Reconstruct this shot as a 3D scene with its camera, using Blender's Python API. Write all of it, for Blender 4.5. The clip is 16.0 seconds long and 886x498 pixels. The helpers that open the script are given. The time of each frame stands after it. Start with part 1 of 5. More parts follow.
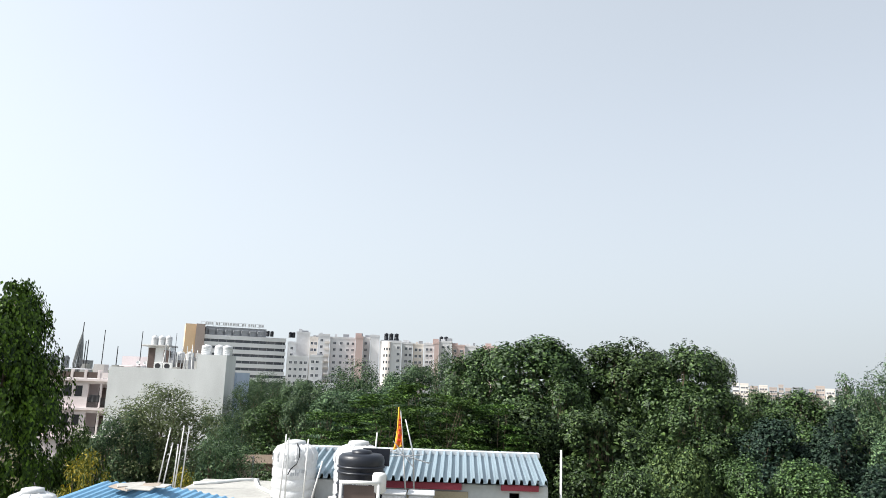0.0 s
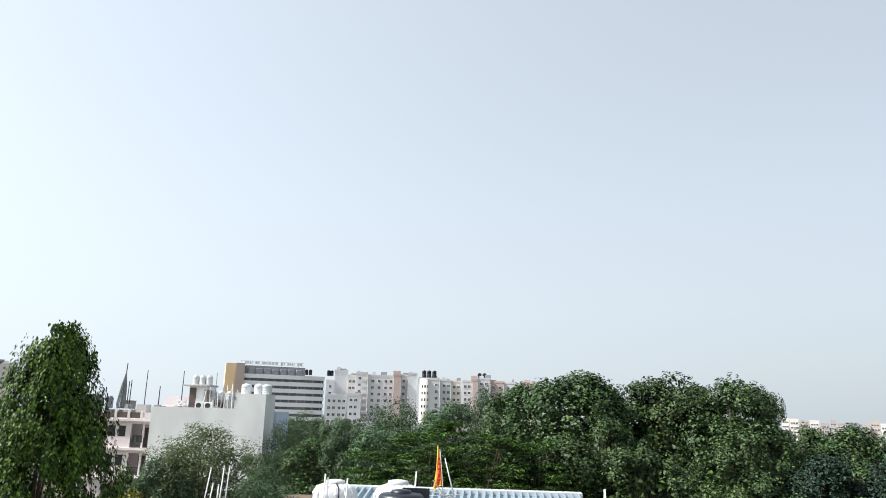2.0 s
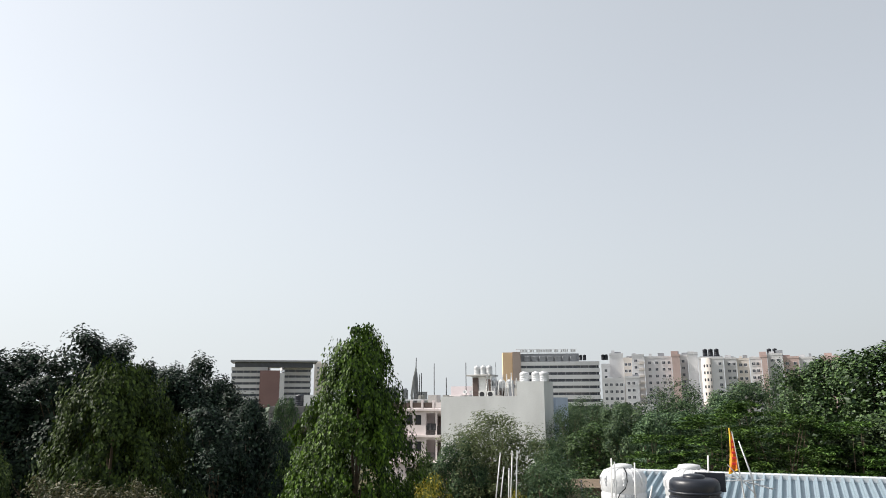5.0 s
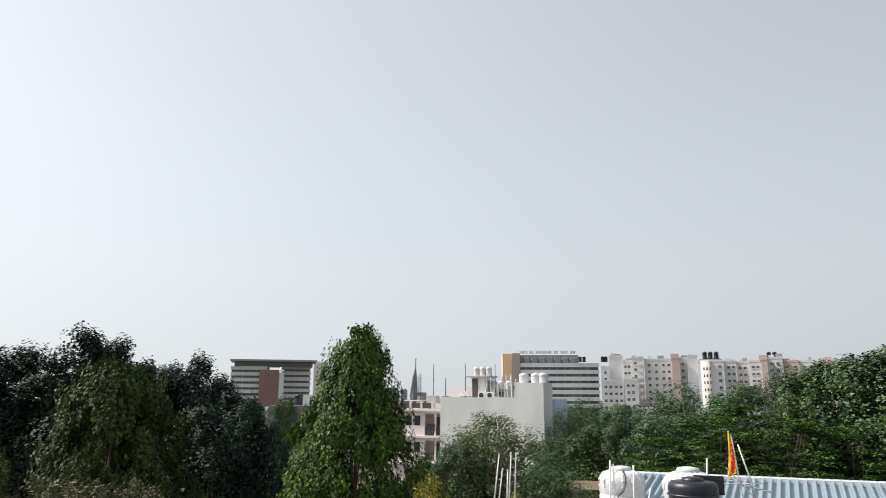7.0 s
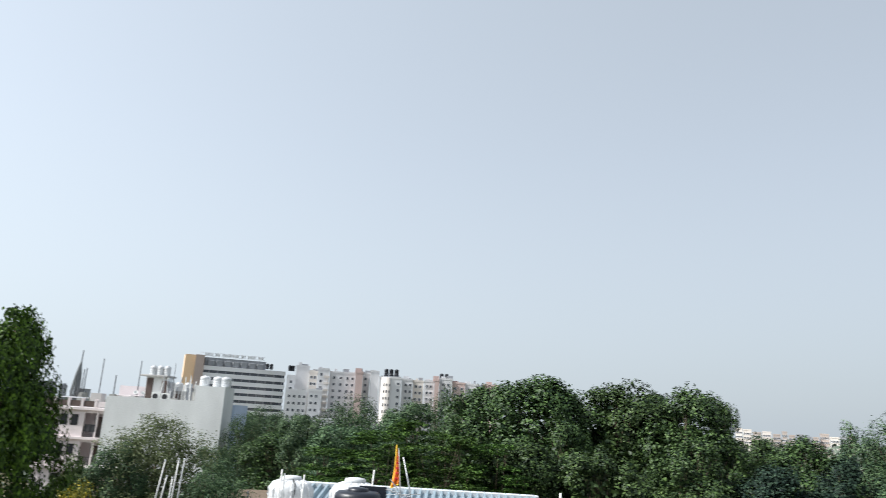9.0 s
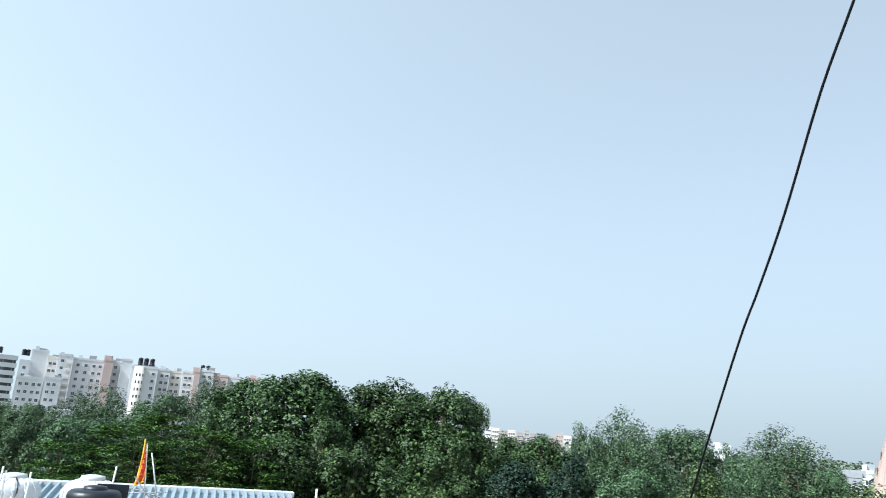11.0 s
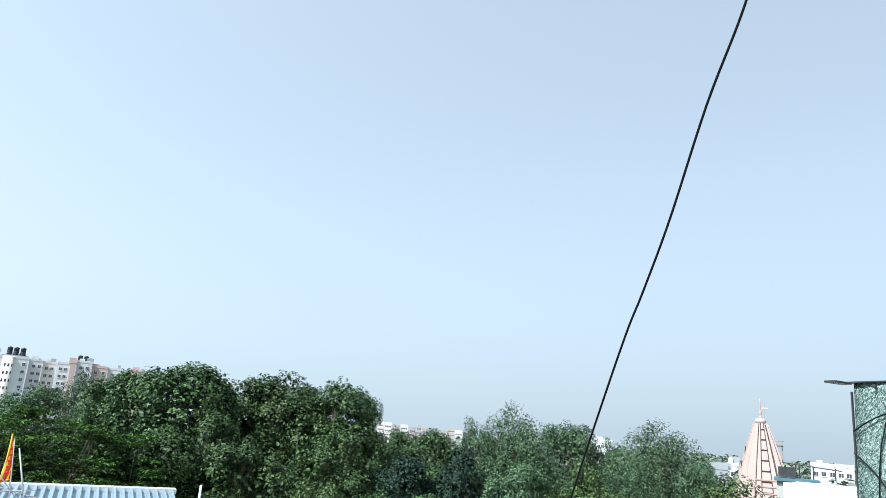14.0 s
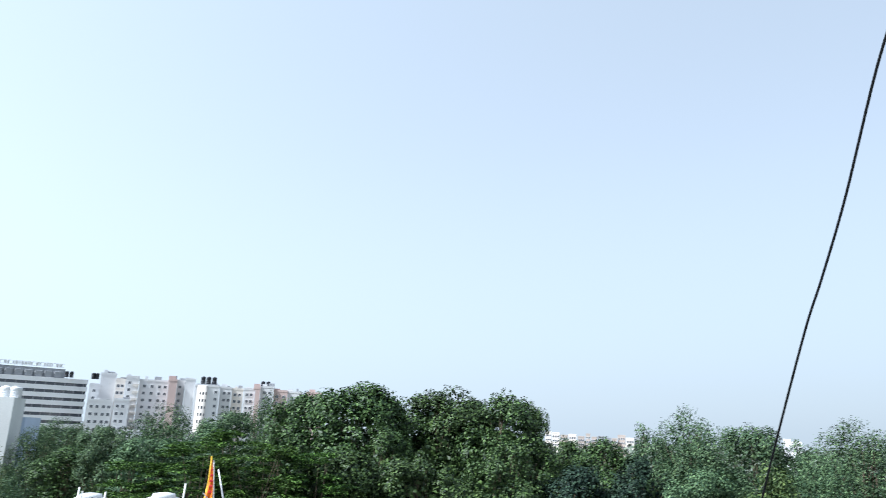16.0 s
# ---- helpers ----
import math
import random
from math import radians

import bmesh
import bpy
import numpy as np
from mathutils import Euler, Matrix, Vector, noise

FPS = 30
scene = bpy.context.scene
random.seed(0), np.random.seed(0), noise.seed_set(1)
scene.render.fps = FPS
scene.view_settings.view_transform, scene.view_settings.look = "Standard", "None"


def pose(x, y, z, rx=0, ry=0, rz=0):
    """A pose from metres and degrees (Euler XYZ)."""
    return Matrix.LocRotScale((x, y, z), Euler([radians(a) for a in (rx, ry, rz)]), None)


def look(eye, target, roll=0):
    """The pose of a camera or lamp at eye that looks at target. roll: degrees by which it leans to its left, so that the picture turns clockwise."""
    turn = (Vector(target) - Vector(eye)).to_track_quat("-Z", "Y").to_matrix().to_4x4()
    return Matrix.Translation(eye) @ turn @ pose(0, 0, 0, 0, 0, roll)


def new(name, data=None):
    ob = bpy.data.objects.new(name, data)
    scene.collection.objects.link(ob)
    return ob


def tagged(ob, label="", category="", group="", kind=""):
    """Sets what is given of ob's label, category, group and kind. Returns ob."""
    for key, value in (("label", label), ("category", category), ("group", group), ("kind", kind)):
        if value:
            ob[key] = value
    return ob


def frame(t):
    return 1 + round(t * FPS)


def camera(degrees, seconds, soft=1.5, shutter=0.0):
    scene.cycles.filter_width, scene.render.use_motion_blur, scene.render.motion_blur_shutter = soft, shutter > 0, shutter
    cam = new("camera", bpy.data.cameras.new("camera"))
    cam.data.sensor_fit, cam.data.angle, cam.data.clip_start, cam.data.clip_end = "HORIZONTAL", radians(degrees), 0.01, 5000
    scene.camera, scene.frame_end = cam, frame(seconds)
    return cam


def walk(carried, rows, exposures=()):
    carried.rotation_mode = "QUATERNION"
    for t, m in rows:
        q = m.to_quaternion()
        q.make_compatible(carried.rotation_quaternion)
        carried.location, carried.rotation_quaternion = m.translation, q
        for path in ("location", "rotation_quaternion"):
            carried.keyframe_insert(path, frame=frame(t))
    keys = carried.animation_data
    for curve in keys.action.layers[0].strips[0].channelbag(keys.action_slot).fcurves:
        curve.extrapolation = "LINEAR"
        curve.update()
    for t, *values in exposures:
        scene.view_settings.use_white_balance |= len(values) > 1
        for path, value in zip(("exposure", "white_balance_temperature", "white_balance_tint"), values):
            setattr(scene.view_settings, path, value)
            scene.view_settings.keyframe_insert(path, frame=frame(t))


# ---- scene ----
# camera: a phone held at one spot on a terrace, panning over the roofs
EYE = Vector((0.0, 0.0, 13.0))
cam = camera(63.4, 16.0, soft=0.5, shutter=0.3)
# seconds, yaw to the left, pitch up, roll (degrees)
PATH = [
    (0.0, 0.00, 10.50, 2.00),
    (0.5, 0.08, 10.46, 2.09),
    (1.0, 0.33, 10.21, 2.33),
    (1.5, 1.66, 11.64, 1.92),
    (2.0, 3.04, 13.29, 1.60),
    (2.5, 4.99, 14.05, 0.87),
    (3.0, 9.00, 14.60, 0.25),
    (3.5, 14.20, 14.13, -0.01),
    (4.0, 18.49, 14.30, -0.70),
    (4.5, 21.90, 12.71, -0.39),
    (5.0, 24.11, 11.91, -0.27),
    (5.2, 24.64, 11.78, -0.24),
    (6.2, 26.10, 11.70, 0.00),
    (7.3, 21.06, 12.23, 0.47),
    (7.5, 17.84, 12.36, 0.86),
    (8.0, 11.94, 13.09, 2.10),
    (8.5, 7.07, 13.80, 2.81),
    (9.0, 0.39, 13.39, 3.49),
    (9.2, -1.93, 13.72, 3.79),
    (11.3, -19.19, 14.44, 4.35),
    (11.5, -20.17, 14.54, 4.35),
    (12.0, -24.93, 14.04, 4.56),
    (12.5, -28.43, 13.52, 4.74),
    (13.0, -27.87, 13.41, 4.72),
    (13.5, -27.60, 13.84, 4.60),
    (14.0, -25.97, 14.52, 4.41),
    (14.5, -25.92, 14.61, 4.30),
    (15.0, -24.73, 15.04, 4.21),
    (15.5, -18.88, 15.52, 3.32),
    (16.0, -13.55, 14.64, 2.30),
]


def aimed(yaw, pitch, roll):
    a, p = radians(yaw), radians(pitch)
    return look(EYE, EYE + Vector((-math.sin(a) * math.cos(p), math.cos(a) * math.cos(p), math.sin(p))), roll)


EXPOSURES = [
    (0.0, 0.83, 6500, 10),
    (2.5, 0.78, 6400, 9),
    (3.5, 0.66, 6400, 9),
    (4.5, 0.44, 6450, 10),
    (5.0, 0.54, 6750, 11),
    (7.3, 0.5, 6750, 11),
    (7.5, 0.54, 6700, 11),
    (8.0, 0.66, 6550, 9),
    (8.5, 0.56, 6350, 8),
    (9.0, 0.63, 6300, 9),
    (9.2, 0.64, 6300, 9),
    (11.3, 0.89, 5750, 2),
    (12.0, 0.90, 5750, 3),
    (12.5, 0.91, 5900, 6),
    (13.5, 0.93, 5900, 6),
    (14.0, 0.89, 5750, 3),
    (15.0, 0.90, 5750, 2),
    (16.0, 0.98, 5750, 7),
]
walk(cam, [(t, aimed(y, p, r)) for t, y, p, r in PATH], EXPOSURES)

# ---------- world and sun ----------
SUN_AZ, SUN_EL = 104.0, 46.0          # degrees to the left of the first view, and up
world = bpy.data.worlds.new("sky")
scene.world = world
world.use_nodes = True
wn = world.node_tree.nodes
sky = wn.new("ShaderNodeTexSky")
sky.sky_type = "NISHITA"
sky.sun_disc = False
sky.sun_elevation = radians(SUN_EL)
sky.sun_rotation = radians(-SUN_AZ)
sky.altitude, sky.air_density, sky.dust_density, sky.ozone_density = 300, 1.0, 2.6, 1.0
haze = wn.new("ShaderNodeHueSaturation")          # thin haze pales the blue
haze.inputs["Saturation"].default_value = 0.5
world.node_tree.links.new(sky.outputs[0], haze.inputs["Color"])
veil = wn.new("ShaderNodeMixRGB")                 # pale haze, thickest at the horizon
aim, split, thick = wn.new("ShaderNodeTexCoord"), wn.new("ShaderNodeSeparateXYZ"), wn.new("ShaderNodeMapRange")
world.node_tree.links.new(aim.outputs["Generated"], split.inputs[0])
world.node_tree.links.new(split.outputs[2], thick.inputs[0])
thick.inputs[1].default_value, thick.inputs[2].default_value = 0.0, 0.35
thick.inputs[3].default_value, thick.inputs[4].default_value = 0.93, 0.60
world.node_tree.links.new(thick.outputs[0], veil.inputs[0])
aside, glow_k, glow_c = wn.new("ShaderNodeVectorMath"), wn.new("ShaderNodeMath"), wn.new("ShaderNodeVectorMath")
aside.operation, glow_k.operation, glow_c.operation = "DOT_PRODUCT", "MULTIPLY_ADD", "SCALE"
world.node_tree.links.new(aim.outputs["Generated"], aside.inputs[0])    # the haze is brighter on the sun's side
aside.inputs[1].default_value = (-math.sin(radians(SUN_AZ)), math.cos(radians(SUN_AZ)), 0)
world.node_tree.links.new(aside.outputs["Value"], glow_k.inputs[0])
glow_k.inputs[1].default_value, glow_k.inputs[2].default_value = 0.33, 1.12
glow_c.inputs[0].default_value = (2.58, 2.85, 3.07)
world.node_tree.links.new(glow_k.outputs[0], glow_c.inputs["Scale"])
world.node_tree.links.new(glow_c.outputs[0], veil.inputs[2])
world.node_tree.links.new(haze.outputs[0], veil.inputs[1])
world.node_tree.links.new(veil.outputs[0], wn["Background"].inputs[0])
wn["Background"].inputs[1].default_value = 0.15
sun = new("sun", bpy.data.lights.new("sun", "SUN"))
sun.data.energy, sun.data.angle, sun.data.color = 4.4, radians(0.6), (1.0, 0.97, 0.925)
a, e = radians(SUN_AZ), radians(SUN_EL)
sun.matrix_world = look((0, 0, 80), Vector((0, 0, 80)) - Vector((-math.sin(a) * math.cos(e), math.cos(a) * math.cos(e), math.sin(e))))


# ---------- materials ----------
def shader(name):
    m = bpy.data.materials.new(name)
    m.use_nodes = True
    t = m.node_tree
    return m, t.nodes, t.links, t.nodes["Principled BSDF"]


def surface(name, color, rough=0.8, metal=0.0, scale=3.0, vary=0.25, bump=0.15, streak=0.0, spec=0.4, per_object=0.0):
    """Base colour broken up by coarse stains and fine grain; streak pulls the stains downward."""
    m, n, l, b = shader(name)
    co = n.new("ShaderNodeTexCoord")
    mp = n.new("ShaderNodeMapping")
    l.new(co.outputs["Object"], mp.inputs[0])
    mp.inputs["Scale"].default_value = (1, 1, 1 - 0.85 * streak)
    big, fine = n.new("ShaderNodeTexNoise"), n.new("ShaderNodeTexNoise")
    big.inputs["Scale"].default_value, big.inputs["Detail"].default_value = scale * 0.35, 5
    fine.inputs["Scale"].default_value, fine.inputs["Detail"].default_value = scale * 9, 6
    l.new(mp.outputs[0], big.inputs["Vector"])
    l.new(co.outputs["Object"], fine.inputs["Vector"])
    mix = n.new("ShaderNodeMath")
    mix.operation = "MULTIPLY_ADD"
    l.new(fine.outputs[0], mix.inputs[0])
    mix.inputs[1].default_value = 0.45
    l.new(big.outputs[0], mix.inputs[2])
    ramp = n.new("ShaderNodeValToRGB")
    ramp.color_ramp.elements[0].position, ramp.color_ramp.elements[1].position = 0.48, 0.98
    ramp.color_ramp.elements[0].color = (*[c * (1 - vary) for c in color], 1)
    ramp.color_ramp.elements[1].color = (*[min(1, c * (1 + vary * 0.35)) for c in color], 1)
    l.new(mix.outputs[0], ramp.inputs[0])
    out = ramp.outputs[0]
    if per_object:
        info, hsv, ad = n.new("ShaderNodeObjectInfo"), n.new("ShaderNodeHueSaturation"), n.new("ShaderNodeMapRange")
        l.new(info.outputs["Random"], ad.inputs[0])
        ad.inputs[3].default_value, ad.inputs[4].default_value = 1 - per_object, 1 + per_object
        l.new(ad.outputs[0], hsv.inputs["Value"])
        l.new(out, hsv.inputs["Color"])
        out = hsv.outputs[0]
    l.new(out, b.inputs["Base Color"])
    b.inputs["Roughness"].default_value, b.inputs["Metallic"].default_value = rough, metal
    b.inputs["Specular IOR Level"].default_value = spec
    bp = n.new("ShaderNodeBump")
    bp.inputs["Strength"].default_value, bp.inputs["Distance"].default_value = bump, 0.02
    l.new(fine.outputs[0], bp.inputs["Height"])
    l.new(bp.outputs[0], b.inputs["Normal"])
    return m


def leafy(name, dark, light, rough=0.42, glow=0.11, spec=0.4):
    """Leaves: each island and each tree takes its own shade, with light coming through."""
    m, n, l, b = shader(name)
    geo, info = n.new("ShaderNodeNewGeometry"), n.new("ShaderNodeObjectInfo")
    ramp = n.new("ShaderNodeValToRGB")
    ramp.color_ramp.elements[0].color, ramp.color_ramp.elements[1].color = (*dark, 1), (*light, 1)
    mid = ramp.color_ramp.elements.new(0.75)
    mid.color = (*[(p + q) / 2 for p, q in zip(dark, light)], 1)
    l.new(geo.outputs["Random Per Island"], ramp.inputs[0])
    hsv, hue, val = n.new("ShaderNodeHueSaturation"), n.new("ShaderNodeMapRange"), n.new("ShaderNodeMapRange")
    for node, lo, hi in ((hue, 0.490, 0.504), (val, 0.86, 1.14)):
        l.new(info.outputs["Random"], node.inputs[0])
        node.inputs[3].default_value, node.inputs[4].default_value = lo, hi
    l.new(hue.outputs[0], hsv.inputs["Hue"])
    l.new(val.outputs[0], hsv.inputs["Value"])
    l.new(ramp.outputs[0], hsv.inputs["Color"])
    l.new(hsv.outputs[0], b.inputs["Base Color"])
    b.inputs["Roughness"].default_value = rough
    b.inputs["Specular IOR Level"].default_value = spec
    tr, mx = n.new("ShaderNodeBsdfTranslucent"), n.new("ShaderNodeMixShader")
    l.new(hsv.outputs[0], tr.inputs[0])
    mx.inputs[0].default_value = glow
    l.new(b.outputs[0], mx.inputs[1])
    l.new(tr.outputs[0], mx.inputs[2])
    l.new(mx.outputs[0], n["Material Output"].inputs[0])
    return m


def glassy(name, color, rough=0.12, spec=0.6):
    return surface(name, color, rough, 0, 1.5, 0.3, 0.0, spec=spec)


M = {
    "ground": surface("dry_earth_and_grass", (0.13, 0.12, 0.06), 0.95, scale=0.3, vary=0.5),
    "bark": surface("bark", (0.16, 0.12, 0.085), 0.9, scale=6, vary=0.4, bump=0.6, streak=0.7),
    "white": surface("white_paint", (0.78, 0.78, 0.76), 0.75, scale=1.2, vary=0.2, streak=0.6),
    "offwhite": surface("weathered_white_plaster", (0.66, 0.675, 0.67), 0.85, scale=0.9, vary=0.22, streak=0.7),
    "grey": surface("grey_cement", (0.42, 0.41, 0.39), 0.9, scale=1.5, vary=0.3, streak=0.5),
    "dull_cement": surface("rain_stained_cement", (0.20, 0.195, 0.19), 0.9, scale=1.5, vary=0.35, streak=0.6),
    "slab": surface("pale_cement_roof", (0.38, 0.375, 0.35), 0.9, scale=1.1, vary=0.35),
    "pink": surface("pale_pink_paint", (0.68, 0.61, 0.605), 0.8, scale=1.0, vary=0.18, streak=0.6),
    # pale blue stands in for the bluish shade on the building's right side
    "shade_blue": surface("shade_blue_plaster", (0.46, 0.54, 0.68), 0.8, scale=1.0, vary=0.15, streak=0.6),
    "far_white": surface("far_white_paint", (0.63, 0.63, 0.64), 0.8, scale=0.25, vary=0.12, streak=0.6),
    "far_cream": surface("far_cream_paint", (0.66, 0.61, 0.56), 0.8, scale=0.25, vary=0.12, streak=0.6),
    "far_red": surface("far_brick_paint", (0.55, 0.42, 0.39), 0.85, scale=0.25, vary=0.15, streak=0.5),
    "far_tan": surface("far_tan_paint", (0.40, 0.345, 0.31), 0.85, scale=0.25, vary=0.15, streak=0.5),
    # band white with the brightening of distance haze painted in
    "haze_white": surface("haze_brightened_band_paint", (0.76, 0.76, 0.77), 0.75, scale=0.25, vary=0.08, streak=0.5),
    "office_red": surface("dull_brick_red_cladding", (0.25, 0.155, 0.145), 0.85, scale=0.2, vary=0.15),
    "far_brown": surface("far_brown_stone", (0.46, 0.37, 0.33), 0.85, scale=0.2, vary=0.2),
    "far_orange": surface("far_orange_cladding", (0.84, 0.59, 0.37), 0.7, scale=0.2, vary=0.12),
    "far_grey": surface("far_grey_concrete", (0.30, 0.31, 0.33), 0.8, scale=0.2, vary=0.2),
    "far_glass": glassy("far_dark_glass", (0.06, 0.068, 0.085)),
    "pane": glassy("dark_window_glass", (0.03, 0.032, 0.038), 0.25, 0.3),
    "frame": surface("dark_window_frame", (0.10, 0.07, 0.06), 0.6, scale=5, vary=0.3),
    "iron": surface("dark_iron", (0.06, 0.06, 0.065), 0.55, 0.5, scale=8, vary=0.4),
    "galv": surface("galvanised_steel", (0.55, 0.56, 0.57), 0.45, 0.7, scale=8, vary=0.25),
    "pipe": surface("white_plastic_pipe", (0.70, 0.70, 0.68), 0.5, scale=6, vary=0.2),
    "tank_white": surface("white_tank_plastic", (0.60, 0.61, 0.62), 0.42, scale=2.5, vary=0.3, streak=0.5, spec=0.5),
    "tank_black": surface("black_tank_plastic", (0.010, 0.013, 0.022), 0.42, scale=2.5, vary=0.4, streak=0.4, spec=0.5),
    "roof_pale": surface("pale_blue_sheet_metal", (0.27, 0.345, 0.39), 0.42, 0.15, scale=1.4, vary=0.2, streak=0.4),
    "roof_edge": surface("white_ridge_metal", (0.60, 0.62, 0.64), 0.45, 0.1, scale=2, vary=0.15),
    "roof_blue": surface("faded_blue_sheet_metal", (0.16, 0.34, 0.52), 0.5, 0.1, scale=1.4, vary=0.35, streak=0.3),
    "roof_teal": surface("dull_teal_sheet_metal", (0.09, 0.17, 0.21), 0.6, 0.1, scale=1.4, vary=0.3, streak=0.3),
    "red": surface("red_painted_beam", (0.42, 0.07, 0.10), 0.7, scale=3, vary=0.3),
    "flag": surface("orange_flag_cloth", (0.85, 0.24, 0.03), 0.9, scale=6, vary=0.2),
    "flag_trim": surface("yellow_flag_edge", (0.86, 0.55, 0.06), 0.9, scale=6, vary=0.2),
    "flag_mark": surface("red_flag_print", (0.55, 0.03, 0.03), 0.9, scale=6, vary=0.2),
    "temple": surface("pale_peach_temple_stone", (0.44, 0.345, 0.31), 0.85, scale=1.2, vary=0.2, streak=0.4),
    "temple_line": surface("brown_temple_moulding", (0.05, 0.032, 0.03), 0.85, scale=2, vary=0.25),
    "temple_rib": surface("pale_brown_temple_rib", (0.44, 0.31, 0.25), 0.85, scale=2, vary=0.2),
    "cable": surface("black_cable_sheath", (0.009, 0.010, 0.012), 0.6, scale=9, vary=0.4, spec=0.12),
    "wood": surface("grey_weathered_boards", (0.34, 0.29, 0.24), 0.9, scale=5, vary=0.35),
    "net": surface("grey_netting", (0.16, 0.17, 0.17), 0.95, scale=5, vary=0.3),
    "mark": surface("grey_lettering", (0.40, 0.42, 0.45), 0.6, scale=6, vary=0.1),
    "leaf_broad": leafy("broad_leaves", (0.006, 0.019, 0.008), (0.112, 0.188, 0.056), 0.5, 0.07, 0.25),
    # blue-green leaves with the shade of backlit and overshadowed crowns painted in
    "leaf_shade_dark": leafy("shade_darkened_leaves", (0.003, 0.010, 0.009), (0.046, 0.080, 0.048), 0.55, 0.04, 0.15),
    "leaf_fine": leafy("fine_leaves", (0.022, 0.050, 0.030), (0.156, 0.242, 0.108), 0.6, 0.1, 0.18),
    "leaf_olive": leafy("olive_leaves", (0.060, 0.078, 0.040), (0.205, 0.250, 0.115), 0.6, 0.25, 0.15),
    "leaf_layer": leafy("feathery_leaves", (0.004, 0.018, 0.006), (0.118, 0.220, 0.042), 0.55, 0.14, 0.18),
    "leaf_light": leafy("light_leaves", (0.014, 0.036, 0.014), (0.160, 0.228, 0.072), 0.55, 0.12, 0.18),
    "leaf_droop": leafy("drooping_leaves", (0.004, 0.016, 0.003), (0.112, 0.205, 0.020), 0.5, 0.16, 0.18),
    # leaf_droop dimmed in colour for the tree on the backlit left side
    "leaf_droop_shaded": leafy("shade_dimmed_drooping_leaves", (0.006, 0.018, 0.005), (0.094, 0.152, 0.030), 0.55, 0.08, 0.15),
    "leaf_yellow": leafy("yellow_flowers", (0.03, 0.075, 0.014), (0.50, 0.40, 0.025), 0.6),
    "leaf_dry": leafy("dry_reddish_leaves", (0.03, 0.04, 0.016), (0.14, 0.12, 0.055), 0.6),
    # distance haze is put into this colour, so both ends are pale and grey
    "leaf_hazed": leafy("hazed_far_leaves", (0.11, 0.14, 0.11), (0.20, 0.24, 0.18), 0.8, 0.1),
}


def green_sheet():
    """Crinkled green plastic sheet with pale diagonal streaks."""
    m, n, l, b = shader("crinkled_green_sheet")
    co, mp = n.new("ShaderNodeTexCoord"), n.new("ShaderNodeMapping")
    l.new(co.outputs["Object"], mp.inputs[0])
    mp.vector_type = "TEXTURE"
    mp.inputs["Rotation"].default_value = (radians(126), 0, 0)
    mp.inputs["Scale"].default_value = (1, 0.015, 0.0046)
    no = n.new("ShaderNodeTexNoise")
    no.inputs["Scale"].default_value, no.inputs["Detail"].default_value, no.inputs["Distortion"].default_value = 1.0, 4, 1.3
    l.new(mp.outputs[0], no.inputs["Vector"])
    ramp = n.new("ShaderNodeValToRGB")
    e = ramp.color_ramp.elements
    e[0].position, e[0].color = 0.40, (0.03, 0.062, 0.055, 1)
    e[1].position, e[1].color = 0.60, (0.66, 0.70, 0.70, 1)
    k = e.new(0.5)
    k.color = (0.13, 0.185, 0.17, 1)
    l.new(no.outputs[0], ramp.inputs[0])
    big, tint = n.new("ShaderNodeTexNoise"), n.new("ShaderNodeMixRGB")
    big.inputs["Scale"].default_value, big.inputs["Detail"].default_value = 3.0, 3
    l.new(co.outputs["Object"], big.inputs["Vector"])
    tint.blend_type = "MULTIPLY"
    tint.inputs[2].default_value = (0.72, 0.98, 0.84, 1)
    l.new(big.outputs[0], tint.inputs[0])
    l.new(ramp.outputs[0], tint.inputs[1])
    l.new(tint.outputs[0], b.inputs["Base Color"])
    b.inputs["Roughness"].default_value = 0.35
    bp = n.new("ShaderNodeBump")
    bp.inputs["Strength"].default_value, bp.inputs["Distance"].default_value = 0.6, 0.01
    l.new(no.outputs[0], bp.inputs["Height"])
    l.new(bp.outputs[0], b.inputs["Normal"])
    tr, mx = n.new("ShaderNodeBsdfTranslucent"), n.new("ShaderNodeMixShader")
    l.new(tint.outputs[0], tr.inputs[0])
    mx.inputs[0].default_value = 0.3
    l.new(b.outputs[0], mx.inputs[1])
    l.new(tr.outputs[0], mx.inputs[2])
    l.new(mx.outputs[0], n["Material Output"].inputs[0])
    return m


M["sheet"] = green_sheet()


# ---------- mesh helpers ----------
def spot(az, dist, z=0.0):
    """A place by its bearing to the left (degrees) and distance from the terrace; z above the ground."""
    return Vector((-dist * math.sin(radians(az)), dist * math.cos(radians(az)), z))


def rise(el, dist):
    return EYE.z + dist * math.tan(radians(el))


def box(bm, x0, y0, z0, x1, y1, z1):
    v = [bm.verts.new((x, y, z)) for z in (z0, z1) for x, y in ((x0, y0), (x1, y0), (x1, y1), (x0, y1))]
    for f in ((0, 3, 2, 1), (4, 5, 6, 7), (0, 1, 5, 4), (1, 2, 6, 5), (2, 3, 7, 6), (3, 0, 4, 7)):
        bm.faces.new([v[i] for i in f])
    return bm


